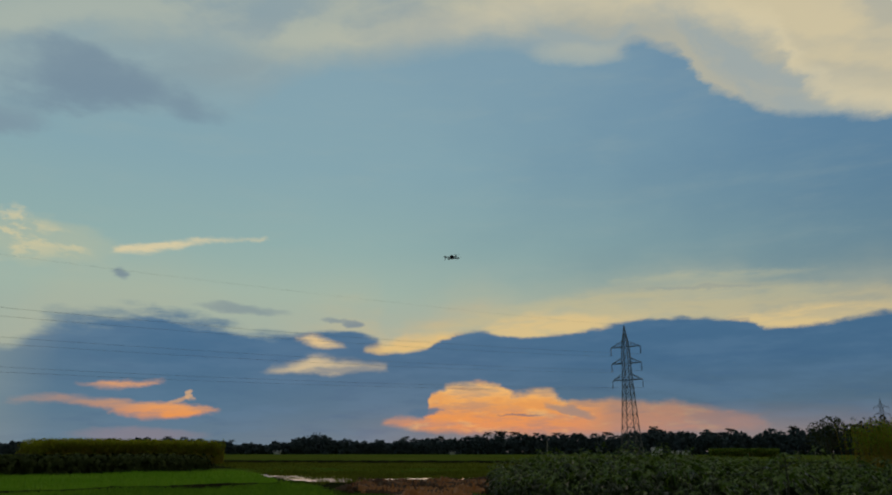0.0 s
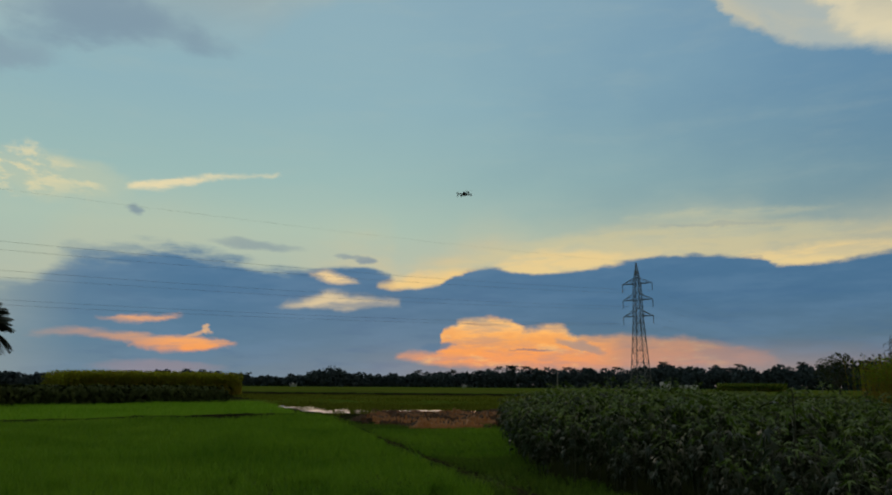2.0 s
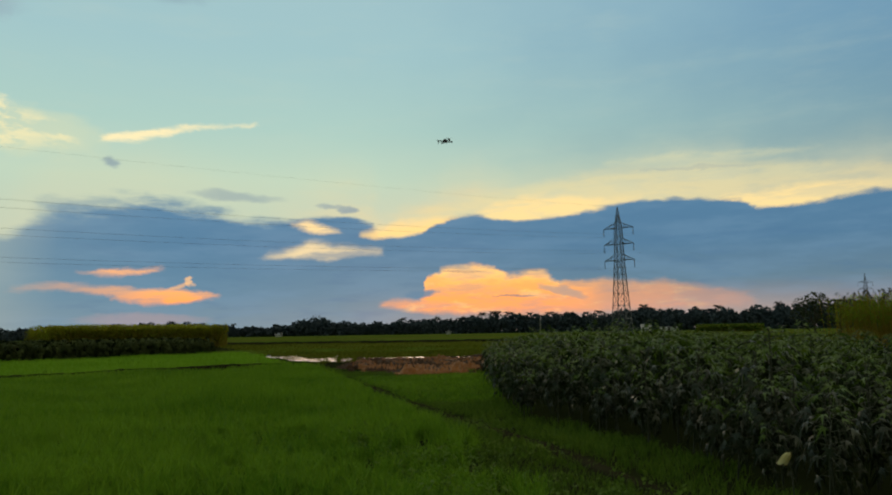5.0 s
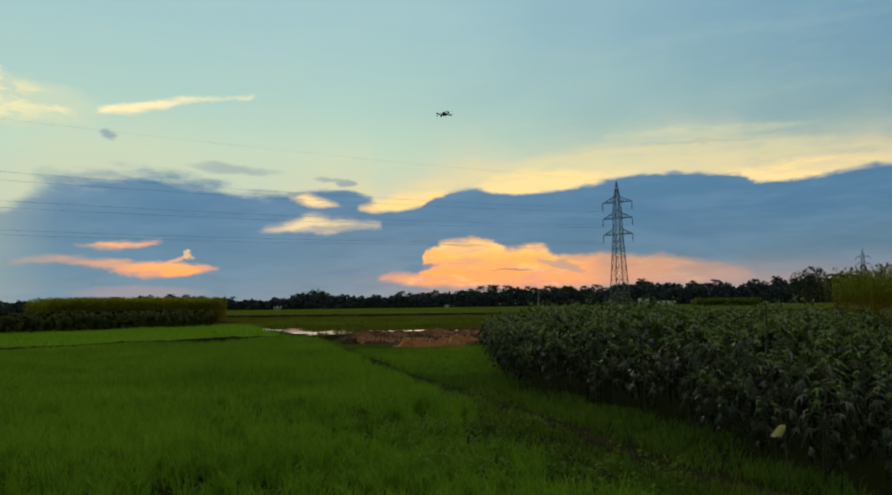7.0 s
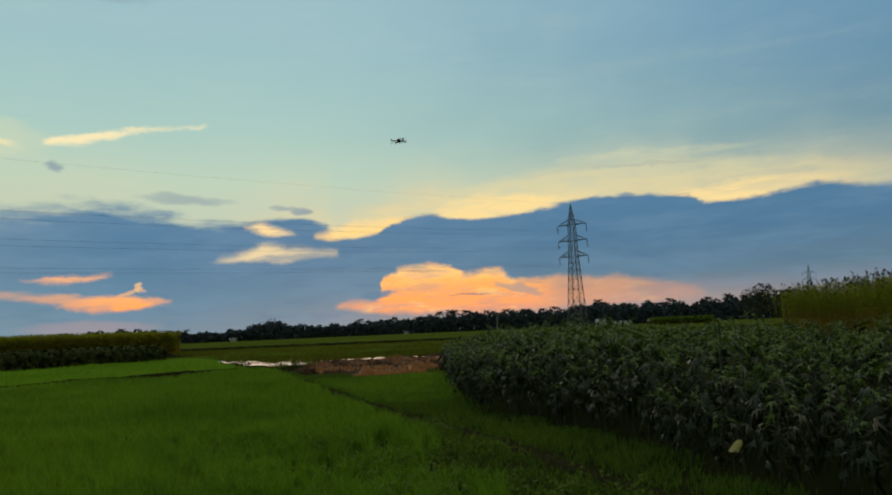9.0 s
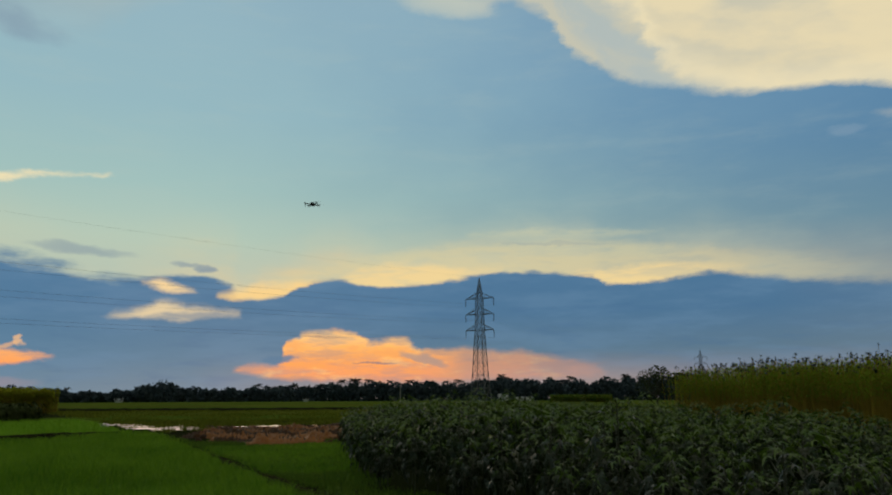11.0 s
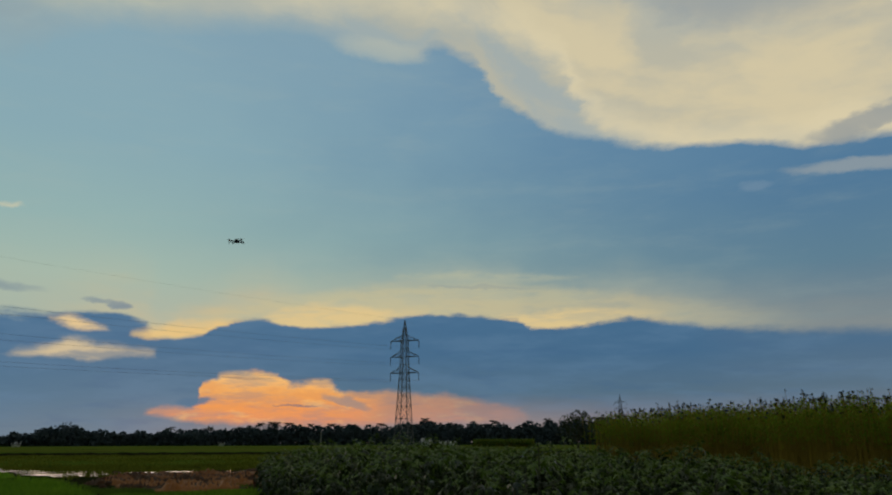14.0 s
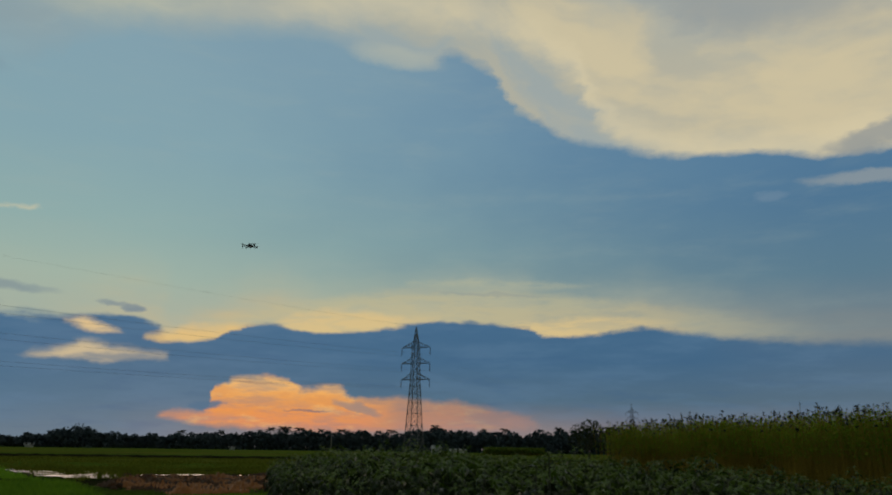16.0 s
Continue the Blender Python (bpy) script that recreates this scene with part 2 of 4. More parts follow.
# left orange bar with its hook
ember = ramp(calc("DIVIDE", EL0, 10.0), [(0.12, lin(206, 150, 134)), (0.24, lin(246, 156, 84)), (0.34, lin(240, 166, 102)), (0.5, lin(222, 170, 132))])
sky = over(sky, band([(-31.0, 3.35), (-28.6, 3.85), (-26, 3.65), (-23, 3.45), (-19.8, 3.4), (-17.0, 2.92)], [(-31.0, 3.1), (-28, 3.3), (-25.5, 3.0), (-24, 2.55), (-21.7, 2.2), (-18.9, 2.5), (-17.0, 2.82)], 0.22, 0.22, thin=0.5),
           ember, level([(-60, 0.15), (-30, 0.22), (-27, 0.4), (-24.5, 0.55), (-21.5, 0.95), (60, 1.0)]))
sky = over(sky, band([(-26.5, 4.55), (-24.6, 4.85), (-21.2, 5.0)], [(-26.5, 4.5), (-24.2, 4.3), (-21.2, 4.9)], 0.18, 0.2, thin=0.5), lin(228, 164, 118), 0.9)
sky = over(sky, puff(-19.2, 3.95, 0.26, 0.3, 0.0, 0.8), lin(222, 176, 130), 0.75)
sky = over(sky, puff(-19.9, 3.65, 0.8, 0.14, 0.3, 0.9), lin(226, 172, 122), 0.6)
sky = over(sky, puff(-22.5, 1.1, 4.0, 0.5, 0.0, 0.95), lin(160, 136, 142), 0.45)
# the large orange cloud and its veil to the right
glow = ramp(calc("DIVIDE", EL0, 10.0), [(0.08, lin(196, 142, 134)), (0.16, lin(234, 150, 102)), (0.26, lin(250, 158, 82)), (0.36, lin(252, 172, 88)), (0.46, lin(255, 194, 116)), (0.56, lin(255, 206, 130))])
glow = over(glow, smooth(push(shred, fine_a, 0.6), 0.46, 0.64), lin(222, 152, 98), 0.55)
glow = over(glow, smooth(push(cloud_noise(0.3, 0.9, 91.0, 6.0, 0.6), fine_e, 0.4), 0.52, 0.7), lin(255, 206, 128), 0.5)
glow = over(glow, puff(9.6, 3.0, 1.6, 0.3, -0.25, 0.8), lin(166, 142, 130), 0.8)
glow = over(glow, puff(5.8, 2.75, 1.5, 0.1, 0.0, 0.6), lin(150, 120, 112), 0.8)
sky = over(sky, smooth(EL0, 0.6, 3.9, 1.0, 0.0), lin(172, 146, 138), level([(-60, 0.05), (-8, 0.0), (-2, 0.2), (4, 0.45), (12, 0.72), (22, 0.6), (34, 0.3), (60, 0.15)]))
sky = over(sky, band([(-4.6, 2.3), (-1.7, 2.45), (-1.0, 4.2), (0.0, 4.9), (2.9, 5.15), (4.2, 4.95), (5.1, 4.25), (7.2, 4.6), (8.3, 4.55), (9.2, 3.7), (12.7, 3.75), (17.6, 3.55), (23.5, 2.5)],
                     [(-4.6, 2.05), (-1.6, 1.55), (2.8, 1.35), (11.3, 1.25), (23.5, 1.6)], 0.32, 0.35, thin=0.4), glow, level([(-60, 1.0), (8.5, 1.0), (11.5, 0.75), (13, 0.5), (18, 0.42), (22, 0.25), (24, 0.1), (60, 0.0)]))

sky = over(sky, puff(-1.75, 2.95, 1.25, 0.30, 0.05, 0.7), lin(80, 116, 146), 0.9)
sky = over(sky, puff(1.6, 4.72, 1.6, 0.07, 0.0, 0.8), lin(176, 140, 112), 0.6)

# the evening sky is darker on the side away from the sunset
away = smooth(sep.outputs[1], -0.75, 0.3, 0.24, 1.0)
dim = wt.nodes.new("ShaderNodeVectorMath")
dim.operation = "SCALE"
wt.links.new(sky, dim.inputs[0])
wt.links.new(away, dim.inputs["Scale"])
sky = dim.outputs[0]

# a little of the clear evening air's own light all round
air = wt.nodes.new("ShaderNodeTexSky")
air.sky_type, air.sun_disc = "NISHITA", False
air.sun_elevation, air.sun_rotation = radians(3.0), radians(-6.0)
faint = wt.nodes.new("ShaderNodeBackground")
wt.links.new(air.outputs[0], faint.inputs[0])
faint.inputs[1].default_value = 0.0008
shown = wt.nodes.new("ShaderNodeBackground")
wt.links.new(sky, shown.inputs[0])
shown.inputs[1].default_value = 1.0
both = wt.nodes.new("ShaderNodeAddShader")
wt.links.new(faint.outputs[0], both.inputs[0])
wt.links.new(shown.outputs[0], both.inputs[1])
wt.links.new(both.outputs[0], wt.nodes.new("ShaderNodeOutputWorld").inputs[0])

# the sun, low behind the far clouds: almost spent
sun = new("sun", bpy.data.lights.new("sun", "SUN"))
sun.data.energy, sun.data.angle, sun.data.color = 0.25, radians(25), (1.0, 0.72, 0.48)
sun.matrix_world = look((-10, 95, 22), (0, 0, 0))

# ---- materials ----
def surface(name, base, other, scale=6.0, rough=0.7, metal=0.0, per="", bump=0.0, thin=0.0, spread=0.5, gloss=0.5, drawn=None):
    """A principled surface whose colour wanders between two colours, over its area and from piece to piece."""
    mat = bpy.data.materials.new(name)
    mat.use_nodes = True
    nt = mat.node_tree
    bsdf = nt.nodes["Principled BSDF"]
    bsdf.inputs["Roughness"].default_value, bsdf.inputs["Metallic"].default_value = rough, metal
    bsdf.inputs["Specular IOR Level"].default_value = gloss
    place = nt.nodes.new("ShaderNodeTexCoord").outputs["Object"]
    if drawn:
        mapping = nt.nodes.new("ShaderNodeMapping")
        mapping.inputs["Scale"].default_value = drawn
        nt.links.new(place, mapping.inputs["Vector"])
        place = mapping.outputs[0]
    grain, patch = nt.nodes.new("ShaderNodeTexNoise"), nt.nodes.new("ShaderNodeTexNoise")
    for n, s, d in ((grain, scale, 6.0), (patch, scale * 0.13, 3.0)):
        n.inputs["Scale"].default_value, n.inputs["Detail"].default_value = s, d
        nt.links.new(place, n.inputs["Vector"])
    add = nt.nodes.new("ShaderNodeMath")
    add.operation = "MULTIPLY_ADD"
    nt.links.new(grain.outputs[0], add.inputs[0])
    add.inputs[1].default_value = spread
    nt.links.new(patch.outputs[0], add.inputs[2])
    last = add.outputs[0]
    if per:
        vary = nt.nodes.new("ShaderNodeObjectInfo" if per == "object" else "ShaderNodeNewGeometry")
        more = nt.nodes.new("ShaderNodeMath")
        more.operation = "MULTIPLY_ADD"
        nt.links.new(vary.outputs["Random" if per == "object" else "Random Per Island"], more.inputs[0])
        more.inputs[1].default_value = 0.5
        nt.links.new(last, more.inputs[2])
        last = more.outputs[0]
    reach = nt.nodes.new("ShaderNodeMapRange")
    nt.links.new(last, reach.inputs[0])
    reach.inputs[1].default_value, reach.inputs[2].default_value = 0.45, 1.0 + (0.45 if per else 0.1)
    mixer = nt.nodes.new("ShaderNodeMix")
    mixer.data_type = "RGBA"
    nt.links.new(reach.outputs[0], mixer.inputs[0])
    mixer.inputs[6].default_value, mixer.inputs[7].default_value = (*base, 1), (*other, 1)
    nt.links.new(mixer.outputs[2], bsdf.inputs["Base Color"])
    if bump:
        b = nt.nodes.new("ShaderNodeBump")
        b.inputs["Strength"].default_value, b.inputs["Distance"].default_value = bump, 0.05
        nt.links.new(grain.outputs[0], b.inputs["Height"])
        nt.links.new(b.outputs[0], bsdf.inputs["Normal"])
    if thin:
        out = nt.nodes["Material Output"]
        through_leaf, share = nt.nodes.new("ShaderNodeBsdfTranslucent"), nt.nodes.new("ShaderNodeMixShader")
        nt.links.new(mixer.outputs[2], through_leaf.inputs[0])
        share.inputs[0].default_value = thin
        nt.links.new(bsdf.outputs[0], share.inputs[1])
        nt.links.new(through_leaf.outputs[0], share.inputs[2])
        nt.links.new(share.outputs[0], out.inputs[0])
    return mat


SOIL = surface("field_soil", (0.013, 0.016, 0.006), (0.030, 0.036, 0.012), 0.6, 0.95, bump=0.6, gloss=0.0)
FAR_GREEN = surface("far_field_green", (0.050, 0.085, 0.010), (0.095, 0.135, 0.020), 0.35, 0.95, gloss=0.0)
FAR_OLIVE = surface("far_field_olive", (0.064, 0.084, 0.012), (0.112, 0.122, 0.022), 0.3, 0.95, gloss=0.0)
FAR_BROWN = surface("far_field_stubble", (0.068, 0.062, 0.020), (0.115, 0.102, 0.032), 0.4, 0.95, gloss=0.0)
RICE = surface("rice_blade", (0.062, 0.180, 0.010), (0.245, 0.410, 0.031), 2.4, 0.6, per="island", thin=0.35, gloss=0.08, spread=0.4)
RICE_FAR = surface("young_rice", (0.130, 0.320, 0.014), (0.270, 0.470, 0.036), 1.5, 0.65, per="island", thin=0.35, gloss=0.08)
WEED = surface("bank_grass", (0.044, 0.110, 0.009), (0.145, 0.225, 0.028), 2.2, 0.7, per="island", thin=0.3, gloss=0.06)
OLIVE_GRASS = surface("olive_grass", (0.085, 0.115, 0.010), (0.190, 0.205, 0.028), 0.6, 0.75, per="island", thin=0.3, gloss=0.0)
PATH = surface("trodden_earth", (0.014, 0.015, 0.007), (0.040, 0.036, 0.018), 5.0, 0.95, bump=0.8, gloss=0.0)
MUD = surface("ploughed_mud", (0.024, 0.010, 0.004), (0.400, 0.145, 0.030), 0.9, 0.6, bump=1.0, gloss=0.12, spread=0.55, drawn=(0.16, 0.5, 1.0))
CLOD = surface("wet_clod", (0.022, 0.011, 0.005), (0.075, 0.034, 0.013), 4.0, 0.7, per="island", bump=0.6, gloss=0.1)
# near-black older leaves: shade low in the crop is put into their colour
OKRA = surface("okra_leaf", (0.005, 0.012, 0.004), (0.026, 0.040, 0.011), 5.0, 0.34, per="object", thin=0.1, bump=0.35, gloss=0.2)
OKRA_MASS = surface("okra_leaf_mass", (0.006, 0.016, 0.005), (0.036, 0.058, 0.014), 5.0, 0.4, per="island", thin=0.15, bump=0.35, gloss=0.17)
# small top leaves are a lighter green of their own
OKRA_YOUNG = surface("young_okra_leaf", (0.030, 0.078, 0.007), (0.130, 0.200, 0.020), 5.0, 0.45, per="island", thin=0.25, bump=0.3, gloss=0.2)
LOW_CROP = surface("low_crop_leaf", (0.026, 0.040, 0.012), (0.066, 0.084, 0.024), 3.0, 0.7, per="island", gloss=0.03)
STEM = surface("okra_stem", (0.030, 0.040, 0.018), (0.062, 0.060, 0.030), 18.0, 0.7)
PETAL = surface("okra_petal", (0.66, 0.62, 0.28), (0.78, 0.74, 0.42), 12.0, 0.6, thin=0.3)
JUTE_STALK = surface("jute_stalk", (0.180, 0.120, 0.016), (0.360, 0.245, 0.036), 1.5, 0.8, per="island", gloss=0.05)
JUTE_LEAF = surface("jute_leaf", (0.120, 0.210, 0.012), (0.270, 0.370, 0.028), 1.2, 0.7, per="island", thin=0.45, gloss=0.05)
JUTE_FAR = surface("far_jute_leaf", (0.230, 0.275, 0.014), (0.360, 0.390, 0.034), 0.5, 0.8, per="island", thin=0.4, gloss=0.03)
POD = surface("jute_pod", (0.016, 0.026, 0.010), (0.035, 0.045, 0.016), 9.0, 0.7)
# far trees and scrub: the blue haze of distance is put into the leaf colour
CROWN_HAZED = surface("hazed_tree_leaf", (0.042, 0.062, 0.070), (0.085, 0.110, 0.122), 0.4, 0.85, per="island", gloss=0.0)
CROWN_NEAR = surface("near_tree_leaf", (0.022, 0.036, 0.014), (0.055, 0.070, 0.026), 0.6, 0.7, per="island", thin=0.15, gloss=0.2)
PALM_LEAF = surface("palm_leaf", (0.010, 0.018, 0.010), (0.026, 0.036, 0.018), 2.0, 0.55, per="island")
BARK = surface("bark", (0.040, 0.032, 0.024), (0.085, 0.070, 0.052), 7.0, 0.95, bump=0.8)
STEEL = surface("galvanised_steel", (0.09, 0.10, 0.11), (0.17, 0.18, 0.19), 2.0, 0.6, metal=0.2)
GLASS_DISC = surface("insulator_glaze", (0.050, 0.040, 0.036), (0.085, 0.066, 0.055), 8.0, 0.3)
CABLE = surface("aluminium_cable", (0.10, 0.11, 0.12), (0.18, 0.19, 0.20), 6.0, 0.6, metal=0.3)
WHITEWASH = surface("whitewashed_wall", (0.70, 0.70, 0.66), (0.84, 0.84, 0.80), 0.8, 0.9)
TIN = surface("tin_roof", (0.36, 0.37, 0.38), (0.58, 0.59, 0.60), 0.9, 0.55, metal=0.3)
DARK_OPENING = surface("dark_timber", (0.03, 0.026, 0.022), (0.06, 0.05, 0.04), 4.0, 0.8)
CONCRETE = surface("weathered_concrete", (0.32, 0.32, 0.30), (0.45, 0.44, 0.41), 3.0, 0.9, bump=0.4)
DRONE_BODY = surface("drone_plastic", (0.022, 0.022, 0.024), (0.040, 0.040, 0.043), 20.0, 0.5)
DRONE_LENS = surface("drone_lens", (0.008, 0.008, 0.010), (0.014, 0.014, 0.018), 20.0, 0.12)

WATER = bpy.data.materials.new("standing_water")
WATER.use_nodes = True
wn = WATER.node_tree
wb = wn.nodes["Principled BSDF"]
wb.inputs["Base Color"].default_value, wb.inputs["Roughness"].default_value, wb.inputs["IOR"].default_value = (0.035, 0.032, 0.024, 1), 0.12, 1.33
ripple, wave = wn.nodes.new("ShaderNodeTexNoise"), wn.nodes.new("ShaderNodeBump")
ripple.inputs["Scale"].default_value, wave.inputs["Strength"].default_value, wave.inputs["Distance"].default_value = 3.0, 0.12, 0.02
wn.links.new(wn.nodes.new("ShaderNodeTexCoord").outputs["Object"], ripple.inputs["Vector"])
wn.links.new(ripple.outputs[0], wave.inputs["Height"])
wn.links.new(wave.outputs[0], wb.inputs["Normal"])


# ---- building tools ----
rng = np.random.default_rng(7)


def mesh_of(name, verts, faces, mats, slots=None, shade=False):
    """A mesh from arrays: faces is a list of arrays, one for each number of corners; slots gives each array's material."""
    me = bpy.data.meshes.new(name)
    verts = np.asarray(verts, dtype=np.float32).reshape(-1, 3)
    faces = [np.asarray(f, dtype=np.int32) for f in faces if len(f)]
    loops = np.concatenate([f.ravel() for f in faces])
    totals = np.concatenate([np.full(len(f), f.shape[1], dtype=np.int32) for f in faces])
    starts = np.concatenate([[0], np.cumsum(totals)[:-1]]).astype(np.int32)
    me.vertices.add(len(verts))
    me.vertices.foreach_set("co", verts.ravel())
    me.loops.add(len(loops))
    me.loops.foreach_set("vertex_index", loops)
    me.polygons.add(len(totals))
    me.polygons.foreach_set("loop_start", starts)
    me.polygons.foreach_set("loop_total", totals)
    for m in (mats if isinstance(mats, (list, tuple)) else [mats]):
        me.materials.append(m)
    if slots is not None:
        me.polygons.foreach_set("material_index", np.concatenate([np.full(len(f), s, dtype=np.int32) for f, s in zip(faces, slots)]))
    me.update(calc_edges=True)
    if shade:
        me.shade_smooth()
    return me


def mesh_bm(name, bm, mat):
    me = bpy.data.meshes.new(name)
    bm.to_mesh(me)
    bm.free()
    me.materials.append(mat)
    return me


def part(name, bm, material, parent, label=""):
    """Links a bmesh, or a mesh, as one mesh object under a thing or a part."""
    me = bm if isinstance(bm, bpy.types.Mesh) else mesh_bm(name, bm, material)
    ob = new(name, me)
    ob.parent = parent
    if label:
        tagged(ob, label)
    return ob


def thing(name, label, category, place=None, group=""):
    ob = new(name)
    ob.empty_display_size = 0.2
    if place is not None:
        ob.matrix_world = place
    return tagged(ob, label, category, group)


def bar(bm, a, b, r, sides=4, r2=None):
    """A tapered rod between two points."""
    a, b = Vector(a), Vector(b)
    r2 = r if r2 is None else r2
    turn = (b - a).to_track_quat("Z", "Y").to_matrix()
    rings = []
    for c, rad in ((a, r), (b, r2)):
        rings.append([bm.verts.new(c + turn @ Vector((rad * math.cos(2 * math.pi * k / sides), rad * math.sin(2 * math.pi * k / sides), 0))) for k in range(sides)])
    for k in range(sides):
        bm.faces.new((rings[0][k], rings[0][(k + 1) % sides], rings[1][(k + 1) % sides], rings[1][k]))
    bm.faces.new(rings[0][::-1])
    bm.faces.new(rings[1])


def block(bm, lo, hi, edge=0.0):
    made = bmesh.ops.create_cube(bm, size=1)["verts"]
    for v in made:
        v.co = Vector([lo[i] + (v.co[i] + 0.5) * (hi[i] - lo[i]) for i in range(3)])
    if edge:
        bmesh.ops.bevel(bm, geom=list({e for v in made for e in v.link_edges}), offset=edge, segments=2, affect="EDGES")


def polar(a, d):
    """A place on the plan from degrees to the right of the middle line, and metres."""
    return d * math.sin(radians(a)), d * math.cos(radians(a))


def blades(x, y, z, h, w, lean):
    """Grass blades of three faces each, as vertices and faces."""
    n = len(x)
    az, fa = rng.uniform(0, 2 * np.pi, n), rng.uniform(0, 2 * np.pi, n)
    dx, dy = np.cos(az), np.sin(az)
    wx, wy = np.cos(fa) * w / 2, np.sin(fa) * w / 2
    V = np.empty((n, 5, 3))
    for i, (up, out, wide) in enumerate(((0, 0, -1), (0, 0, 1), (0.6, 0.3, -0.8), (0.6, 0.3, 0.8), (1.0, 1.0, 0))):
        V[:, i, 0] = x + dx * lean * out + wx * wide
        V[:, i, 1] = y + dy * lean * out + wy * wide
        V[:, i, 2] = z + h * up * (1 - 0.25 * out * np.minimum(lean / h, 1))
    b = np.arange(n)[:, None] * 5
    return V.reshape(-1, 3), [b + np.array([[0, 1, 3, 2]]), b + np.array([[2, 3, 4]])]


def merged(name, pieces, mats, slot_of=None, shade=False):
    """One mesh from (verts, [face arrays], slot) pieces."""
    V, F, S, k = [], [], [], 0
    for v, fs, s in pieces:
        V.append(v)
        for f in fs:
            F.append(np.asarray(f) + k)
            S.append(s)
        k += len(v)
    return mesh_of(name, np.concatenate(V), F, mats, S, shade)


# ---- ground, fields, path, water ----
PATH_Y = np.array([-4.0, 3.0, 6.2, 7.1, 9.3, 12.2, 14.7, 18.4, 22.9, 33.3, 48.7, 77.4, 110.0])
PATH_X = np.array([5.8, 3.9, 2.7, 2.3, 1.6, 0.8, 0.0, -1.1, -2.4, -5.6, -11.3, -22.8, -36.0])


def path_x(y):
    return np.interp(y, PATH_Y, PATH_X)


def bumps(x, y):
    """Gentle unevenness of the ground."""
    near = np.clip(1.2 - np.hypot(x, y) / 90, 0, 1)
    return near * (0.03 * np.sin(x * 0.9 + np.sin(y * 0.7)) + 0.025 * np.sin(y * 1.3 + 1.7 * np.sin(x * 0.5)))


def sheet_mesh(name, xs, ys, mat, height):
    X, Y = np.meshgrid(xs, ys)
    V = np.stack([X, Y, height(X, Y)], -1).reshape(-1, 3)
    nx, ny = len(xs), len(ys)
    i = (np.arange(ny - 1)[:, None] * nx + np.arange(nx - 1)[None, :]).ravel()[:, None]
    return mesh_of(name, V, [i + np.array([[0, 1, nx + 1, nx]])], mat, shade=True)


stretch = np.concatenate([-np.geomspace(3500, 60, 14), np.linspace(-50, 50, 161), np.geomspace(60, 3500, 14)])
stretch_y = np.concatenate([-np.geomspace(3500, 30, 10), np.linspace(-20, 100, 181), np.geomspace(110, 4200, 16)])
tagged(new("ground", sheet_mesh("ground", stretch, stretch_y, SOIL, bumps)), "dark damp field soil under the crops", "ground", kind="structure")


def strip(name, pts, half, rise, mat, label, steps=120):
    """A low bank of earth along a line on the plan."""
    pts = np.array(pts)
    s = np.linspace(0, 1, steps)
    along = np.concatenate([[0], np.cumsum(np.hypot(*np.diff(pts, axis=0).T))])
    px, py = np.interp(s * along[-1], along, pts[:, 0]), np.interp(s * along[-1], along, pts[:, 1])
    tx, ty = np.gradient(px), np.gradient(py)
    ln = np.hypot(tx, ty)
    nx, ny = -ty / ln, tx / ln
    prof = np.array([(-1.0, -0.06), (-0.62, 0.7), (-0.2, 1.0), (0.25, 0.9), (0.65, 0.6), (1.0, -0.06)])
    V = []
    for o, u in prof:
        wob = half * (1 + 0.25 * np.sin(s * along[-1] * 1.1 + o * 3) + rng.uniform(-0.1, 0.1, steps))
        V.append(np.stack([px + nx * o * wob, py + ny * o * wob, bumps(px, py) + rise * (u if u > 0 else -0.5) * (1 + rng.uniform(-0.12, 0.12, steps))], -1))
    V = np.stack(V, 1).reshape(-1, 3)
    k = len(prof)
    i = (np.arange(steps - 1)[:, None] * k + np.arange(k - 1)[None, :]).ravel()[:, None]
    ob = new(name, mesh_of(name, V, [i + np.array([[0, 1, k + 1, k]])], mat, shade=True))
    return tagged(ob, label, "path" if name == "footpath" else "bank", kind="structure")


strip("footpath", list(zip(PATH_X, PATH_Y)), 0.17, 0.03, PATH, "narrow trodden earth path along the field bank", 260)
strip("field_bank", [(-38.0, 22.4), (-16.8, 27.6), (-13.3, 30.2), (-10.6, 33.0), (-7.9, 35.6)], 0.34, 0.26, PATH, "low earth bank between two rice plots")
strip("field_bank", [(-8.6, 38.6), (-5.4, 36.6), (-3.6, 38.6), (-1.0, 42.2), (7.0, 42.9), (18.0, 43.8)], 0.3, 0.05, PATH, "low earth bank beside the flooded plot")
strip("field_bank", [(-46.0, 112.0), (-30.0, 108.0), (8.0, 103.0), (60.0, 98.0)], 0.8, 0.42, PATH, "low earth bank across the far fields")

# far plots, each a low slab with its own crop
def plot(x0, x1, y0, y1, skew, mat, label):
    xs, ys = np.linspace(0, 1, 24), np.linspace(0, 1, 10)
    me = sheet_mesh("field", xs, ys, mat, lambda X, Y: 0 * X)
    co = np.empty(len(me.vertices) * 3, dtype=np.float32)
    me.vertices.foreach_get("co", co)
    co = co.reshape(-1, 3)
    u, v = co[:, 0].copy(), co[:, 1].copy()
    co[:, 0] = x0 + (x1 - x0) * u + 2.0 * np.sin(v * 5 + x0)
    co[:, 1] = y0 + (y1 - y0) * v + skew * (u - 0.5) * (x1 - x0) + 1.2 * np.sin(u * 11 + y0)
    edge = (u < 0.01) | (u > 0.99) | (v < 0.01) | (v > 0.99)
    co[:, 2] = np.where(edge, -0.1, 0.10 + 0.05 * np.sin(u * 40 + v * 13))
    me.vertices.foreach_set("co", co.ravel())
    tagged(new("field", me), label, "field", kind="structure")


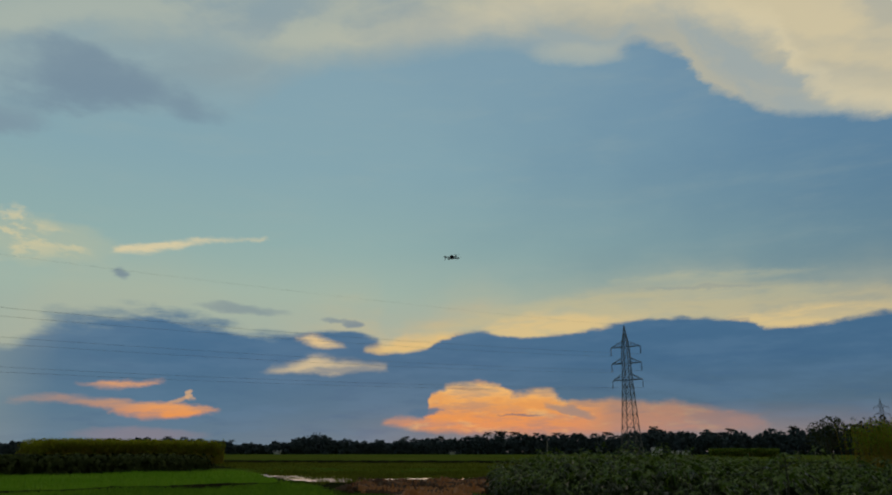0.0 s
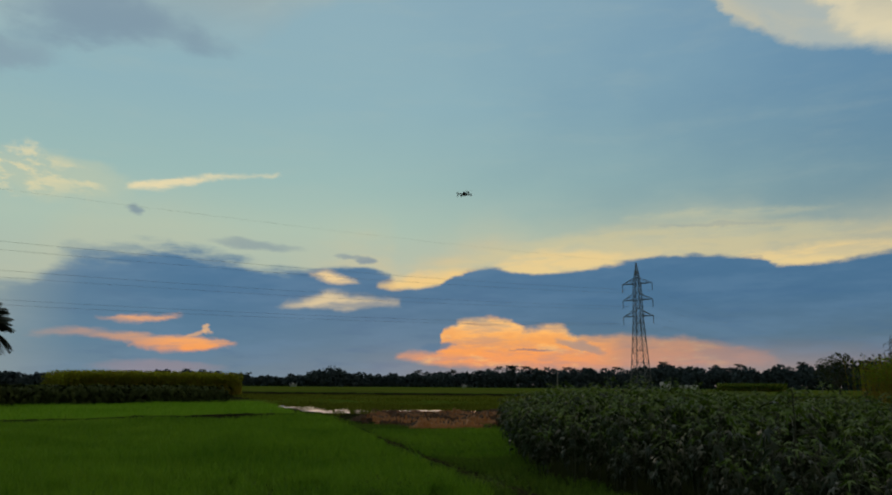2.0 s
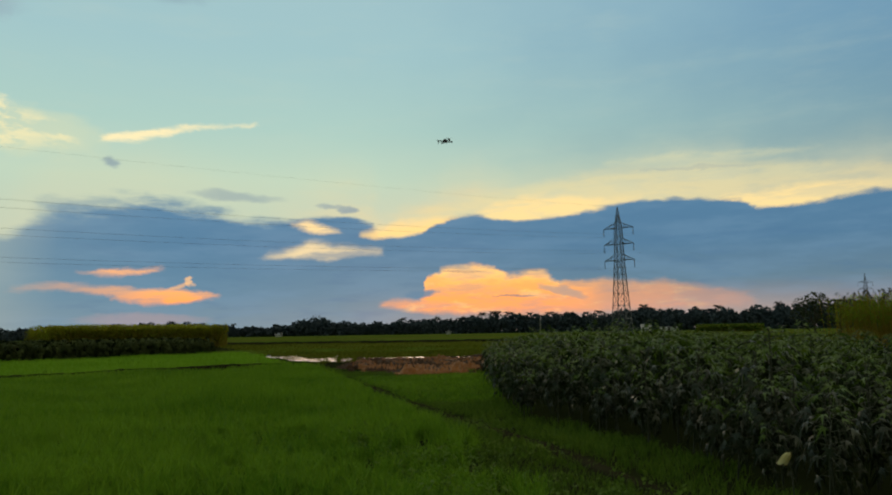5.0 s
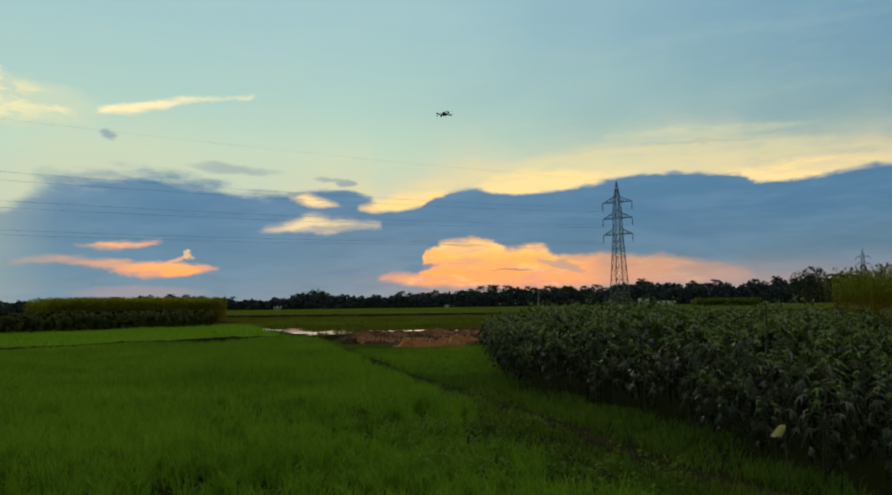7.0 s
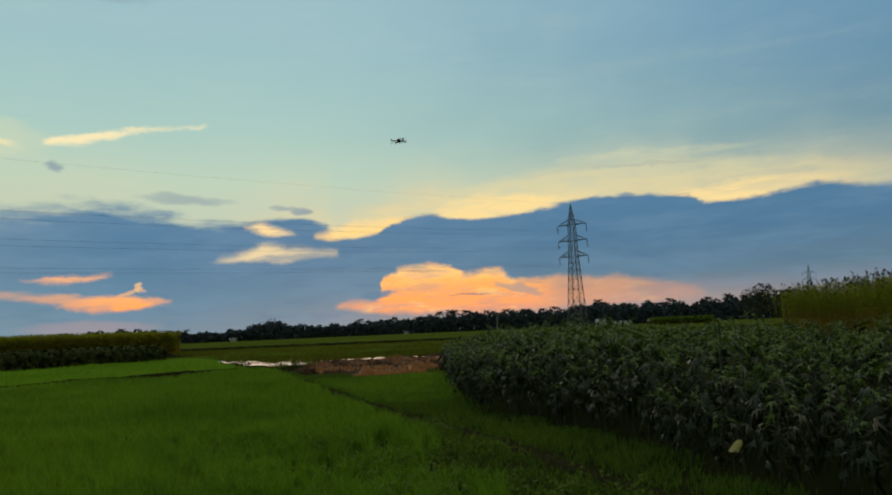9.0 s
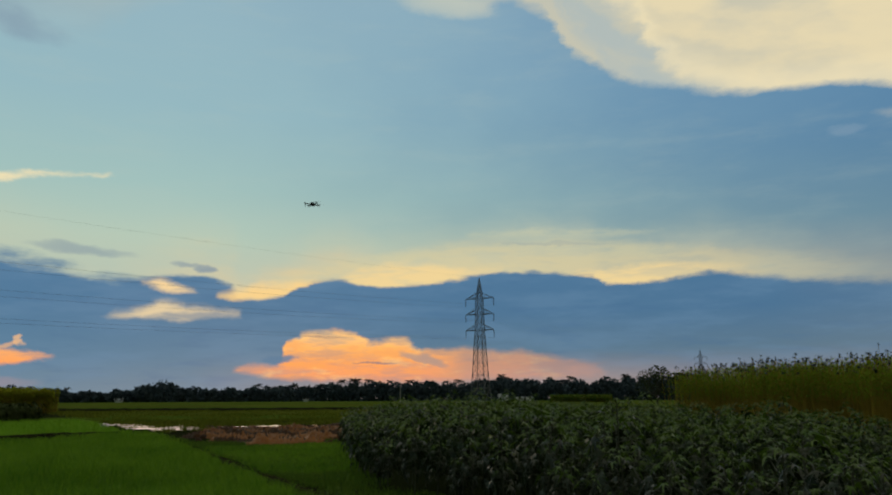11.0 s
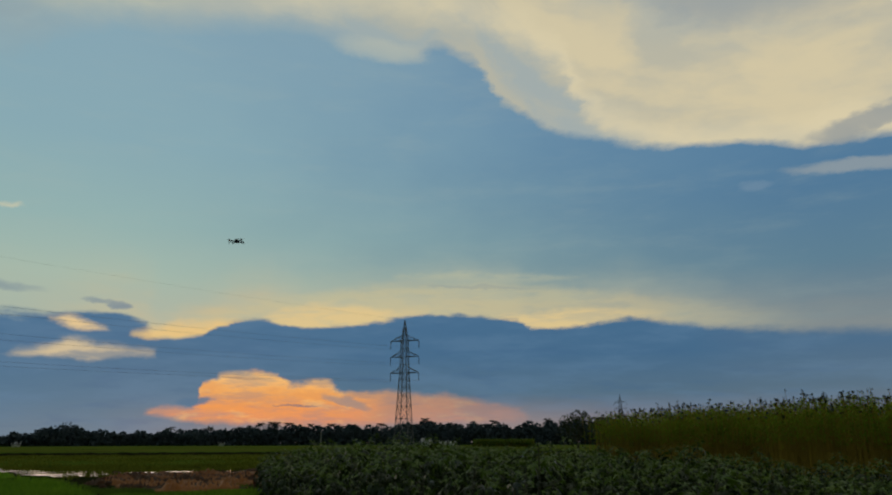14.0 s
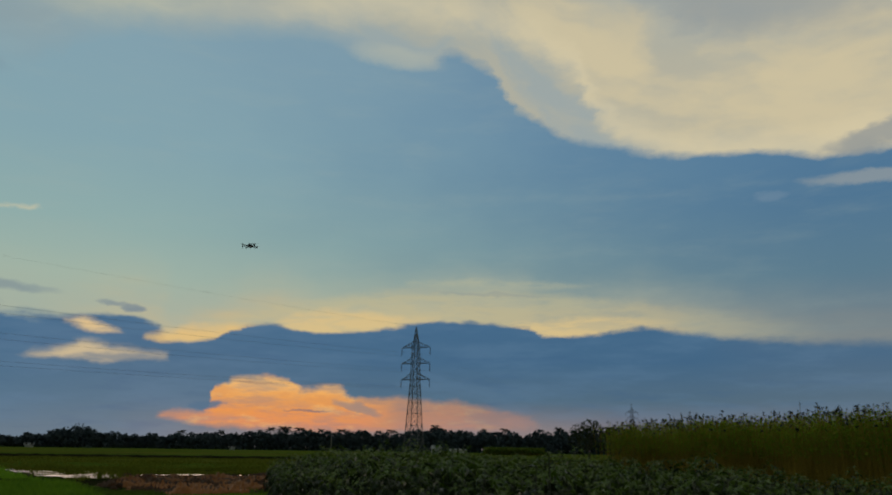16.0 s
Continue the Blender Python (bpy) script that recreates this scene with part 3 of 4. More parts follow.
for x0, x1, y0, y1, skew, mat, what in (
        (-22, 45, 58, 76, -0.03, FAR_GREEN, "low green crop on a flat plot"), (-24, 60, 78, 98, -0.03, FAR_OLIVE, "yellowing rice on a flat plot"),
        (-60, 95, 108, 124, -0.03, FAR_BROWN, "brown stubble on a flat plot"), (-80, 120, 126, 158, -0.02, FAR_GREEN, "green rice on a far flat plot"),
        (-110, 150, 162, 206, -0.02, FAR_OLIVE, "yellow-green rice on a far flat plot"), (-150, 190, 212, 262, -0.02, FAR_GREEN, "green rice on a far flat plot"),
        (-200, 260, 268, 330, -0.02, FAR_OLIVE, "yellow-green rice on a far flat plot"), (-320, 420, 336, 410, 0.0, FAR_GREEN, "green rice at the foot of the trees")):
    plot(x0, x1, y0, y1, skew, mat, what)

# ploughed mud plot: rough wet clods
mx, my = np.linspace(-5.4, 4.8, 150), np.linspace(27.4, 42.2, 150)


def clods(X, Y):
    e = np.minimum.reduce([X + 5.2 - np.clip(34 - Y, 0, 9) * 0.5 + 0.4 * np.sin(Y * 1.9), 4.8 - X, Y - 27.4, 42.2 - Y])
    fall = np.clip(e / 0.8, 0, 1)
    h = 0.10 * np.sin(Y * 2.3 + 1.2 * np.sin(X * 0.7)) + 0.07 * np.sin(X * 3.7 + Y * 2.0) + rng.normal(0, 0.07, X.shape) + 0.14 * np.clip(np.sin(X * 0.9 + 2.0 * np.sin(Y * 0.7)) - 0.4, 0, 1)
    return -0.12 + fall * (0.17 + h)


mud = sheet_mesh("mud_plot", mx, my, MUD, clods)
mud.materials.append(CLOD)
centre = np.empty(len(mud.polygons) * 3, dtype=np.float32)
mud.polygons.foreach_get("center", centre)
cx, cy = centre.reshape(-1, 3)[:, 0], centre.reshape(-1, 3)[:, 1]
furrow = np.sin(cy * 1.55 + 1.3 * np.sin(cx * 0.55) + 0.5) + 0.5 * np.sin(cx * 0.9 + cy * 0.6) + rng.normal(0, 0.25, len(cx))
mud.polygons.foreach_set("material_index", (furrow > 0.1).astype(np.int32))
tagged(new("mud_plot", mud), "wet brown ploughed mud in uneven clods", "mud", kind="structure")


# loose clods thrown up on the mud
n = 170
qx, qy, qs = rng.uniform(-2.6, 4.2, n) - rng.uniform(0, 2.0, n), rng.uniform(30.5, 41.6, n), rng.uniform(0.07, 0.24, n)
dome = np.array([(math.cos(a) * r, math.sin(a) * r, z) for r, z in ((1.0, 0.0), (0.75, 0.6)) for a in np.linspace(0, 2 * np.pi, 6, endpoint=False)] + [(0, 0, 0.85)])
ring = [(i, (i + 1) % 6, 6 + (i + 1) % 6, 6 + i) for i in range(6)]
cap = [(6 + i, 6 + (i + 1) % 6, 12) for i in range(6)]
CV = dome[None] * qs[:, None, None] * rng.uniform(0.65, 1.35, (n, 13, 3)) + np.stack([qx, qy, np.full(n, 0.04)], -1)[:, None]
bq = np.arange(n)[:, None, None] * 13
tagged(new("mud_clods", mesh_of("mud_clods", CV.reshape(-1, 3), [(bq + np.array(ring)[None]).reshape(-1, 4), (bq + np.array(cap)[None]).reshape(-1, 3)], CLOD)), "dark wet clods lying on the ploughed mud", "clods", kind="stuff")


def puddle(cx, cy, rx, ry, seed):
    k = 44
    a = np.linspace(0, 2 * np.pi, k, endpoint=False)
    r = 1 + 0.22 * np.sin(3 * a + seed) + 0.16 * np.sin(5 * a + 2 * seed) + 0.10 * np.sin(9 * a + 3 * seed)
    V = [(0, 0, 0)] + [(rx * q * math.cos(t), ry * q * math.sin(t), 0) for q, t in zip(r, a)]
    F = [(0, i + 1, (i + 1) % k + 1) for i in range(k)]
    ob = new("puddle", mesh_of("puddle", V, [np.array(F)], WATER))
    ob.location = (cx, cy, 0.10)
    tagged(ob, "shallow still water reflecting the evening sky", "puddle", "puddles in the flooded plot", "structure")


flooded = [(-7.9, 42.6, 1.0, 0.7), (-6.6, 43.9, 0.9, 0.5), (-6.3, 40.8, 1.1, 0.8), (-4.9, 42.4, 0.9, 0.4), (-8.9, 45.6, 1.1, 0.5), (-10.8, 48.6, 1.3, 0.6), (-7.0, 46.8, 0.9, 0.4), (-12.4, 51.5, 1.0, 0.5),
           (-1.6, 36.2, 1.0, 0.25), (1.2, 34.0, 1.1, 0.22), (-2.4, 32.6, 0.9, 0.2), (-3.4, 39.6, 1.0, 0.3), (2.4, 37.2, 0.9, 0.2)]
for u in np.linspace(0, 1, 22):
    flooded.append((-4.4 + 14.0 * u + rng.uniform(-0.3, 0.3), 44.0 + 1.2 * u + rng.uniform(-0.5, 0.5), rng.uniform(0.2, 0.6), rng.uniform(0.15, 0.4)))
for i, p in enumerate(flooded):
    puddle(*p, i * 1.7)


# ---- grass and rice ----
def scatter(n, x0, x1, y0, y1, keep):
    x, y = rng.uniform(x0, x1, n), rng.uniform(y0, y1, n)
    k = keep(x, y)
    return x[k], y[k]


def hill_blades(x, y, per, h, w, lean, spread):
    n = len(x)
    bx, by = np.repeat(x, per) + rng.normal(0, spread, n * per), np.repeat(y, per) + rng.normal(0, spread, n * per)
    tall = np.repeat(0.8 + 0.35 * np.sin(x * 0.8 + 1.3 * np.sin(y * 0.6)) * 0.5 + rng.uniform(-0.1, 0.25, n), per)
    return (*blades(bx, by, bumps(bx, by) - 0.01, h * tall * rng.uniform(0.65, 1.1, n * per), w, lean * rng.uniform(0.3, 1.2, n * per)), 0)


BANK_X, BANK_Y = [-38.0, -16.8, -13.3, -10.6, -7.9], [22.4, 27.6, 30.2, 33.0, 35.6]


def bank_y(x):
    return np.interp(x, BANK_X, BANK_Y)


def field_side(x, y):
    return (x < path_x(y) - 0.35 - np.clip((17 - y) * 0.11, 0, 1.3) * (1 + 0.3 * np.sin(y * 2.3))) & (x > -0.72 * y - 4)


near = scatter(7600, -16, 4, 2.6, 12, field_side)
middle = scatter(19000, -26, 2, 12, 26, lambda x, y: field_side(x, y) & (y < bank_y(x) - 0.75))
far = scatter(22000, -40, -2, 22, 39.5, lambda x, y: field_side(x, y) & (y < bank_y(x) - 0.75))
tagged(new("rice_field", merged("rice_field", [hill_blades(*near, 20, 0.36, 0.014, 0.19, 0.035), hill_blades(*middle, 9, 0.35, 0.019, 0.16, 0.055), hill_blades(*far, 6, 0.34, 0.03, 0.12, 0.1)], RICE)),
       "lush green young rice filling the flat field", "rice", kind="stuff")
back = scatter(26000, -50, -6, 22, 76, lambda x, y: (x < path_x(y) - 0.6) & (x > -0.74 * y - 4) & (y > bank_y(x) + 0.35) & (y < 59 + (x + 19.2) * 1.326))
tagged(new("rice_field", merged("rice_field", [hill_blades(*back, 5, 0.34, 0.05, 0.14, 0.14)], RICE_FAR)), "bright green rice on the plot beyond the bank", "rice", kind="stuff")


def okra_edge(y):
    return np.interp(y, [3.0, 6.4, 8.9, 10.4, 12.3, 13.6, 18.4, 40.0], [4.3, 3.35, 3.1, 2.8, 2.3, 1.6, 1.35, 2.4])


verge = scatter(19000, -6, 5, 2.5, 30, lambda x, y: (x > path_x(y) + 0.22) & (x < okra_edge(y) + 0.05 + 0.2 * np.sin(y * 3.1)))
lawn = scatter(16000, -8, 4, 2.5, 18, lambda x, y: (x < path_x(y) - 0.2) & (x > path_x(y) - 0.5 - np.clip((17 - y) * 0.11, 0, 1.3)))
beside = scatter(26000, -14, 5, 2.5, 45, lambda x, y: (abs(x - path_x(y)) < 0.7) & (abs(x - path_x(y) - 0.08 * np.sin(y * 2.1)) > 0.05 + 0.09 * np.sin(y * 0.9 + 2 * np.sin(y * 0.37))))
tread = scatter(9000, -14, 5, 2.5, 30, lambda x, y: abs(x - path_x(y)) < 0.2)
beyond = scatter(9000, -14, 4, 17, 26.2, lambda x, y: (x > path_x(y) + 0.3) & (x < okra_edge(y)))
tagged(new("bank_grass", merged("bank_grass", [hill_blades(*tread, 5, 0.085, 0.012, 0.07, 0.05), hill_blades(*lawn, 7, 0.13, 0.011, 0.09, 0.06), hill_blades(*verge, 7, 0.17, 0.012, 0.12, 0.06), hill_blades(*beside, 6, 0.10, 0.013, 0.08, 0.06)], WEED)),
       "short rough grass along the earth path", "grass", kind="stuff")
tagged(new("rice_field", merged("rice_field", [hill_blades(*beyond, 9, 0.2, 0.024, 0.12, 0.08)], RICE)), "short green rice between the path and the mud", "rice", kind="stuff")
wet = scatter(11000, -24, 16, 38.5, 58, lambda x, y: (x > path_x(y) + 0.5) & (np.sin(x * 0.9 + y * 1.7) + np.sin(y * 0.8 - x * 0.3) + rng.normal(0, 0.5, len(x)) > 0.1) & ((y > 44.8) | (x < -3.8)) & (rng.uniform(0, 1, len(x)) < np.clip((y - 42) / 6, 0.3, 1)))
dry = scatter(15000, -40, 60, 57, 112, lambda x, y: x > path_x(y) + 1)
tagged(new("field_grass", merged("field_grass", [hill_blades(*wet, 5, 0.3, 0.05, 0.14, 0.16), hill_blades(*dry, 4, 0.3, 0.09, 0.2, 0.3)], OLIVE_GRASS)), "olive-green grass and seedlings on the far plots", "grass", kind="stuff")


spots_w = scatter(1700, -4.5, 3.2, 4.0, 12.5, lambda x, y: (x > path_x(y) - 2.6) & (x < path_x(y) - 0.1) & (np.sin(x * 1.7 + y) + np.sin(y * 2.3 - x) > -0.4))
n = len(spots_w[0])
per = 9
wx_, wy_ = np.repeat(spots_w[0], per), np.repeat(spots_w[1], per)
m = n * per
az, up = rng.uniform(0, 2 * np.pi, m), rng.uniform(0.05, 0.9, m)
ln = rng.uniform(0.03, 0.075, m)
base = np.stack([wx_ + rng.normal(0, 0.05, m), wy_ + rng.normal(0, 0.05, m), rng.uniform(0.05, 0.22, m)], -1)
d = np.stack([np.cos(az) * np.cos(up), np.sin(az) * np.cos(up), np.sin(up)], -1)
side = np.stack([-np.sin(az), np.cos(az), np.zeros(m)], -1)
Q = np.stack([base, base + d * ln[:, None] * 0.5 + side * ln[:, None] * 0.28, base + d * ln[:, None] * 1.0, base + d * ln[:, None] * 0.5 - side * ln[:, None] * 0.28], 1)
tagged(new("weeds", mesh_of("weeds", Q.reshape(-1, 3), [np.arange(m)[:, None] * 4 + np.array([[0, 1, 2, 3]])], WEED)), "small broad-leaved weeds among the near grass", "weeds", kind="stuff")

# ---- okra field ----
def leaf_shape(size, droop, seed):
    """A palmate leaf with five fingers, its stalk at the origin, growing along +x and hanging at its tips."""
    r = random.Random(seed)
    pts = [(0.0, 0.0)]
    angles = [-120, -98, -74, -50, -30, -15, 0, 15, 30, 50, 74, 98, 120]
    reach = [0.24, 0.64, 0.30, 0.96, 0.34, 0.56, 1.16, 0.56, 0.34, 0.96, 0.30, 0.64, 0.24]
    V, F = [(0.0, 0.0, 0.0), (0.30, 0.0, 0.02)], []
    for a, q in zip(angles, reach):
        q *= r.uniform(0.9, 1.1)
        V.append((q * math.cos(radians(a)) + 0.1, q * math.sin(radians(a)) * 0.78, 0))
    k = len(angles)
    F = [(1, i + 2, i + 3) for i in range(k - 1)] + [(0, 2, 1), (0, 1, k + 1)]
    out = []
    for x, y, z in V:
        d = math.hypot(x, y)
        out.append((size * x, size * y, size * (z - droop * d * d + 0.18 * abs(y) - 0.12 * y * y + r.uniform(-0.03, 0.03))))
    return np.array(out), np.array(F)


def rod(a, b, r0, r1, sides=3):
    a, b = np.array(a, float), np.array(b, float)
    d = (b - a) / np.linalg.norm(b - a)
    u = np.cross(d, (0.3, 0.9, 0.2))
    u /= np.linalg.norm(u)
    w = np.cross(d, u)
    t = np.arange(sides) * 2 * np.pi / sides
    ring = np.cos(t)[:, None] * u + np.sin(t)[:, None] * w
    V = np.concatenate([a + ring * r0, b + ring * r1])
    F = [(i, (i + 1) % sides, sides + (i + 1) % sides, sides + i) for i in range(sides)]
    return V, np.array(F)


def leaf_with_stalk(size, droop, seed, stalk=0.2):
    """A leaf at the end of its leaf-stalk, both starting at the stem."""
    v, f = leaf_shape(size, droop, seed)
    v = v + (stalk, 0, stalk * 0.45)
    sv, sf = rod((0, 0, 0), (stalk, 0, stalk * 0.45), 0.006, 0.004)
    return v, f, sv, sf


LEAVES = []
for k, (size, droop, stalk) in enumerate(((0.155, 0.75, 0.18), (0.190, 0.95, 0.24), (0.125, 0.65, 0.13), (0.085, 0.4, 0.07))):
    v, f, sv, sf = leaf_with_stalk(size, droop, k, stalk)
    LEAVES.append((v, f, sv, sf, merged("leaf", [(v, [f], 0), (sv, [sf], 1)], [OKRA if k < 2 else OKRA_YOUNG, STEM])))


def plant_plan(height, seed, count=30):
    """Where the leaves of one plant sit: kind, pose."""
    r = random.Random(seed)
    out = []
    for i in range(count):
        q = i / (count - 1)
        z = height * (0.34 + 0.66 * q ** 0.85)
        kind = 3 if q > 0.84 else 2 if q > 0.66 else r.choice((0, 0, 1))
        tip = r.uniform(5, 50) if q < 0.6 else r.uniform(-25, 20)
        out.append((kind, pose(0, 0, z, 0, tip, i * 137.5 + r.uniform(-25, 25)) @ pose(0, 0, 0, r.uniform(-40, 40))))
    return out


def stem_mesh(height, bend):
    V, F, k = [], [], 0
    pts = [(0, 0, -0.03), (bend * 0.4, 0.01, height * 0.4), (bend, 0, height * 0.75), (bend * 1.1, 0.01, height + 0.02)]
    for (a, b), (r0, r1) in zip(zip(pts, pts[1:]), ((0.016, 0.013), (0.013, 0.010), (0.010, 0.005))):
        v, f = rod(a, b, r0, r1, 6)
        V.append(v), F.append(f + k)
        k += len(v)
    return mesh_of("stem", np.concatenate(V), [np.concatenate(F)], STEM, shade=True)


KINDS = []
for k, (height, bend) in enumerate(((1.32, 0.05), (1.22, -0.06), (1.40, 0.03), (1.12, 0.07), (1.28, -0.03))):
    KINDS.append((height, stem_mesh(height, bend), plant_plan(height, 40 + k)))


def okra_plant(k, m):
    height, stem, plan = KINDS[k]
    top = thing("okra_plant", "leafy okra plant with large drooping lobed leaves", "plant", m, "okra plants along the field edge")
    part("stem", stem, None, top)
    for kind, q in plan:
        leaf = part("leaf", LEAVES[kind][4], None, top)
        leaf.matrix_basis = q
    return top


def field_height(x, y):
    return np.interp(x / np.maximum(y, 1), [0.0, 0.3, 0.55, 1.0], [1.04, 1.0, 0.86, 0.78])


spots = []
for row in np.arange(0.0, 30.0, 0.62):
    for y in np.arange(5.0, 34.0, 0.42 if row < 1.0 else 0.5):
        x = float(okra_edge(y)) + 0.12 + row + rng.uniform(-0.2, 0.2)
        yy = y + rng.uniform(-0.18, 0.18)
        if x < min(16.6, 1.25 * yy + 1.5) and not (x > 13 and yy > 30):
            spots.append((x, yy, rng.uniform(0, 360), float(field_height(x, yy)) * min(1.0, 0.74 + 0.16 * (x - float(okra_edge(yy)))) * (1.06 + 0.07 * math.sin(x * 1.9 + 2.2 * math.sin(yy * 1.1))) * rng.uniform(0.74, 1.14) * (1.22 if rng.random() < 0.08 else 1.0), int(rng.integers(0, 5))))
# two plants that stand out above the rest
spots += [(3.9, 8.7, 20.0, 1.16, 2), (2.5, 14.2, 75.0, 1.2, 0)]
edge_plants = sorted(spots, key=lambda s: (s[0] - float(okra_edge(s[1]))) * 3.0 + s[1])[:64]
chosen = {s[:2] for s in edge_plants}
first = [okra_plant(k, Matrix()) for k in range(5)]
used = set()
for x, y, a, s, k in edge_plants:
    m = pose(x, y, float(bumps(x, y)), rng.uniform(-6, 6), rng.uniform(-6, 6), a) @ Matrix.Diagonal((s, s, s, 1))
    if k in used:
        q = copy_thing(first[k], pose(x, y, float(bumps(x, y)), rng.uniform(-6, 6), rng.uniform(-6, 6), a))
        q.scale = (s, s, s)
    else:
        first[k].matrix_world = m
        used.add(k)

# the rest of the crop, behind the edge
leafV = {i: [] for i in range(4)}
stemP = []
for x, y, a, s, k in spots:
    if (x, y) in chosen:
        continue
    height, stem, plan = KINDS[k]
    base = pose(x, y, float(bumps(x, y)), rng.uniform(-7, 7), rng.uniform(-7, 7), a) @ Matrix.Diagonal((s, s, s, 1))
    for kind, q in plan[9:] if x - float(okra_edge(y)) > 2.6 and y > 8 else plan:
        leafV[kind].append(np.array(base @ q))
    stemP.append((x, y, s * height))
pieces = []
for kind, ms in leafV.items():
    ms = np.array(ms)
    v, f = LEAVES[kind][0], LEAVES[kind][1]
    W = np.einsum("nij,kj->nki", ms[:, :3, :3], v) + ms[:, None, :3, 3]
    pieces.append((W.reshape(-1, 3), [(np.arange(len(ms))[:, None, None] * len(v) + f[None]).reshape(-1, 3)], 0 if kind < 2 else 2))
for x, y, h in stemP:
    v, f = rod((x, y, 0), (x + 0.03, y, h), 0.014, 0.005)
    pieces.append((v, [f], 1))
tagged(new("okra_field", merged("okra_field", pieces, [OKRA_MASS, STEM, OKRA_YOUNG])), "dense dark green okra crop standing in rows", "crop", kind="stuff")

# one pale flower hanging on a bare stalk at the edge of the crop
fa, fd = 25.05, 6.2
fx, fy = polar(fa, fd)
fz = 1.65 - fd * math.tan(radians(9.25))
blossom = thing("okra_flower", "pale yellow drooping okra flower on a thin stalk", "flower", pose(fx, fy, 0))
bm = bmesh.new()
bar(bm, (0.03, 0, -0.02), (0.02, 0, fz - 0.1), 0.008, 6, 0.006)
bar(bm, (0.02, 0, fz - 0.1), (0.0, 0, fz + 0.05), 0.006, 6, 0.004)
part("stalk", bm, STEM, blossom)
for k in range(5):
    bm = bmesh.new()
    rows_ = []
    for q in range(5):
        u = q / 4
        rad, z = 0.008 + 0.028 * u ** 0.7, fz + 0.05 - 0.085 * u
        half_w = 0.006 + 0.022 * math.sin(math.pi * (0.15 + 0.7 * u))
        c, s = math.cos(k * 2 * math.pi / 5), math.sin(k * 2 * math.pi / 5)
        rows_.append([bm.verts.new((c * (rad + (0.006 if o == 0 else 0)) - s * o * half_w - 0.055 * u, s * (rad + (0.006 if o == 0 else 0)) + c * o * half_w, z)) for o in (-1, 0, 1)])
    for r0, r1 in zip(rows_, rows_[1:]):
        for i in (0, 1):
            bm.faces.new((r0[i], r0[i + 1], r1[i + 1], r1[i]))
    bmesh.ops.solidify(bm, geom=bm.faces[:], thickness=0.002)
    part("petal", bm, PETAL, blossom)


# ---- jute ----
def jute_mesh(name, xy, height, leaf_per, leaf_len, leaf_w, stalk_r, leaf_mat, low=0.55, pods=True):
    n = len(xy)
    h = height * rng.uniform(0.84, 1.08, n)
    lx, ly = rng.normal(0, 0.10, n), rng.normal(0, 0.10, n)
    V = np.empty((n, 6, 3))
    for k in range(3):
        c, s = math.cos(k * 2.094), math.sin(k * 2.094)
        V[:, k] = np.stack([xy[:, 0] + stalk_r * c, xy[:, 1] + stalk_r * s, np.full(n, -0.03)], -1)
        V[:, 3 + k] = np.stack([xy[:, 0] + lx + stalk_r * 0.3 * c, xy[:, 1] + ly + stalk_r * 0.3 * s, h], -1)
    b = np.arange(n)[:, None] * 6
    quads = np.concatenate([b + np.array([[i, (i + 1) % 3, 3 + (i + 1) % 3, 3 + i]]) for i in range(3)])
    out = [(V.reshape(-1, 3), [quads], 0)]
    m = n * leaf_per
    i = np.repeat(np.arange(n), leaf_per)
    q = low + (1 - low) * rng.uniform(0, 1, m) ** 0.7
    az, dip = rng.uniform(0, 2 * np.pi, m), rng.uniform(-0.5, 0.6, m)
    base = np.stack([xy[i, 0] + lx[i] * q, xy[i, 1] + ly[i] * q, h[i] * q], -1)
    d = np.stack([np.cos(az) * np.cos(dip), np.sin(az) * np.cos(dip), np.sin(dip)], -1)
    side = np.stack([-np.sin(az), np.cos(az), rng.uniform(-0.4, 0.4, m)], -1)
    ln = leaf_len * rng.uniform(0.6, 1.2, m)[:, None]
    L = np.stack([base, base + d * ln * 0.45 + side * leaf_w / 2, base + d * ln + (0, 0, -0.25 * leaf_len), base + d * ln * 0.45 - side * leaf_w / 2], 1)
    out.append((L.reshape(-1, 3), [np.arange(m)[:, None] * 4 + np.array([[0, 1, 2, 3]])], 1))
    if pods:
        top = rng.choice(n, n // 2, replace=False)
        for t in top:
            c = np.array([xy[t, 0] + lx[t], xy[t, 1] + ly[t], h[t] + rng.uniform(0.0, 0.12) + 0.2 * rng.random() ** 4])
            v, f = rod((c[0], c[1], h[t] - 0.05), c, 0.008, 0.006)
            out.append((v, [f], 0))
            s = rng.uniform(0.025, 0.06)
            k = rng.normal(0, 1, (7, 3))
            tri = c + (k / np.linalg.norm(k, axis=1)[:, None])[:, None, :] * s * 0.6 + rng.normal(0, s * 0.7, (7, 3, 3))
            out.append((tri.reshape(-1, 3), [np.arange(21).reshape(7, 3)], 2))
    return merged(name, out, [JUTE_STALK, leaf_mat, POD])


k = rng.uniform(0, 1, (8200, 2))
xs, ys = 18.4 + 14 * k[:, 0] ** 1.35, 8.0 + 28.0 * k[:, 1]
inside = xs > 18.4 + 0.5 * np.sin(ys * 0.9) + np.clip((ys - 32.5) * 0.6, 0, 3) * rng.uniform(0, 1.6, len(xs))
tagged(new("jute_field", jute_mesh("jute_field", np.stack([xs, ys], -1)[inside], 2.87, 10, 0.16, 0.05, 0.014, JUTE_LEAF, 0.56)), "tall yellow-green jute with bare stalks and seed tops", "crop", kind="stuff")
k = rng.uniform(0, 1, (5200, 2))
u, w = k[:, 0] * 1.3, k[:, 1] ** 1.5 * 12
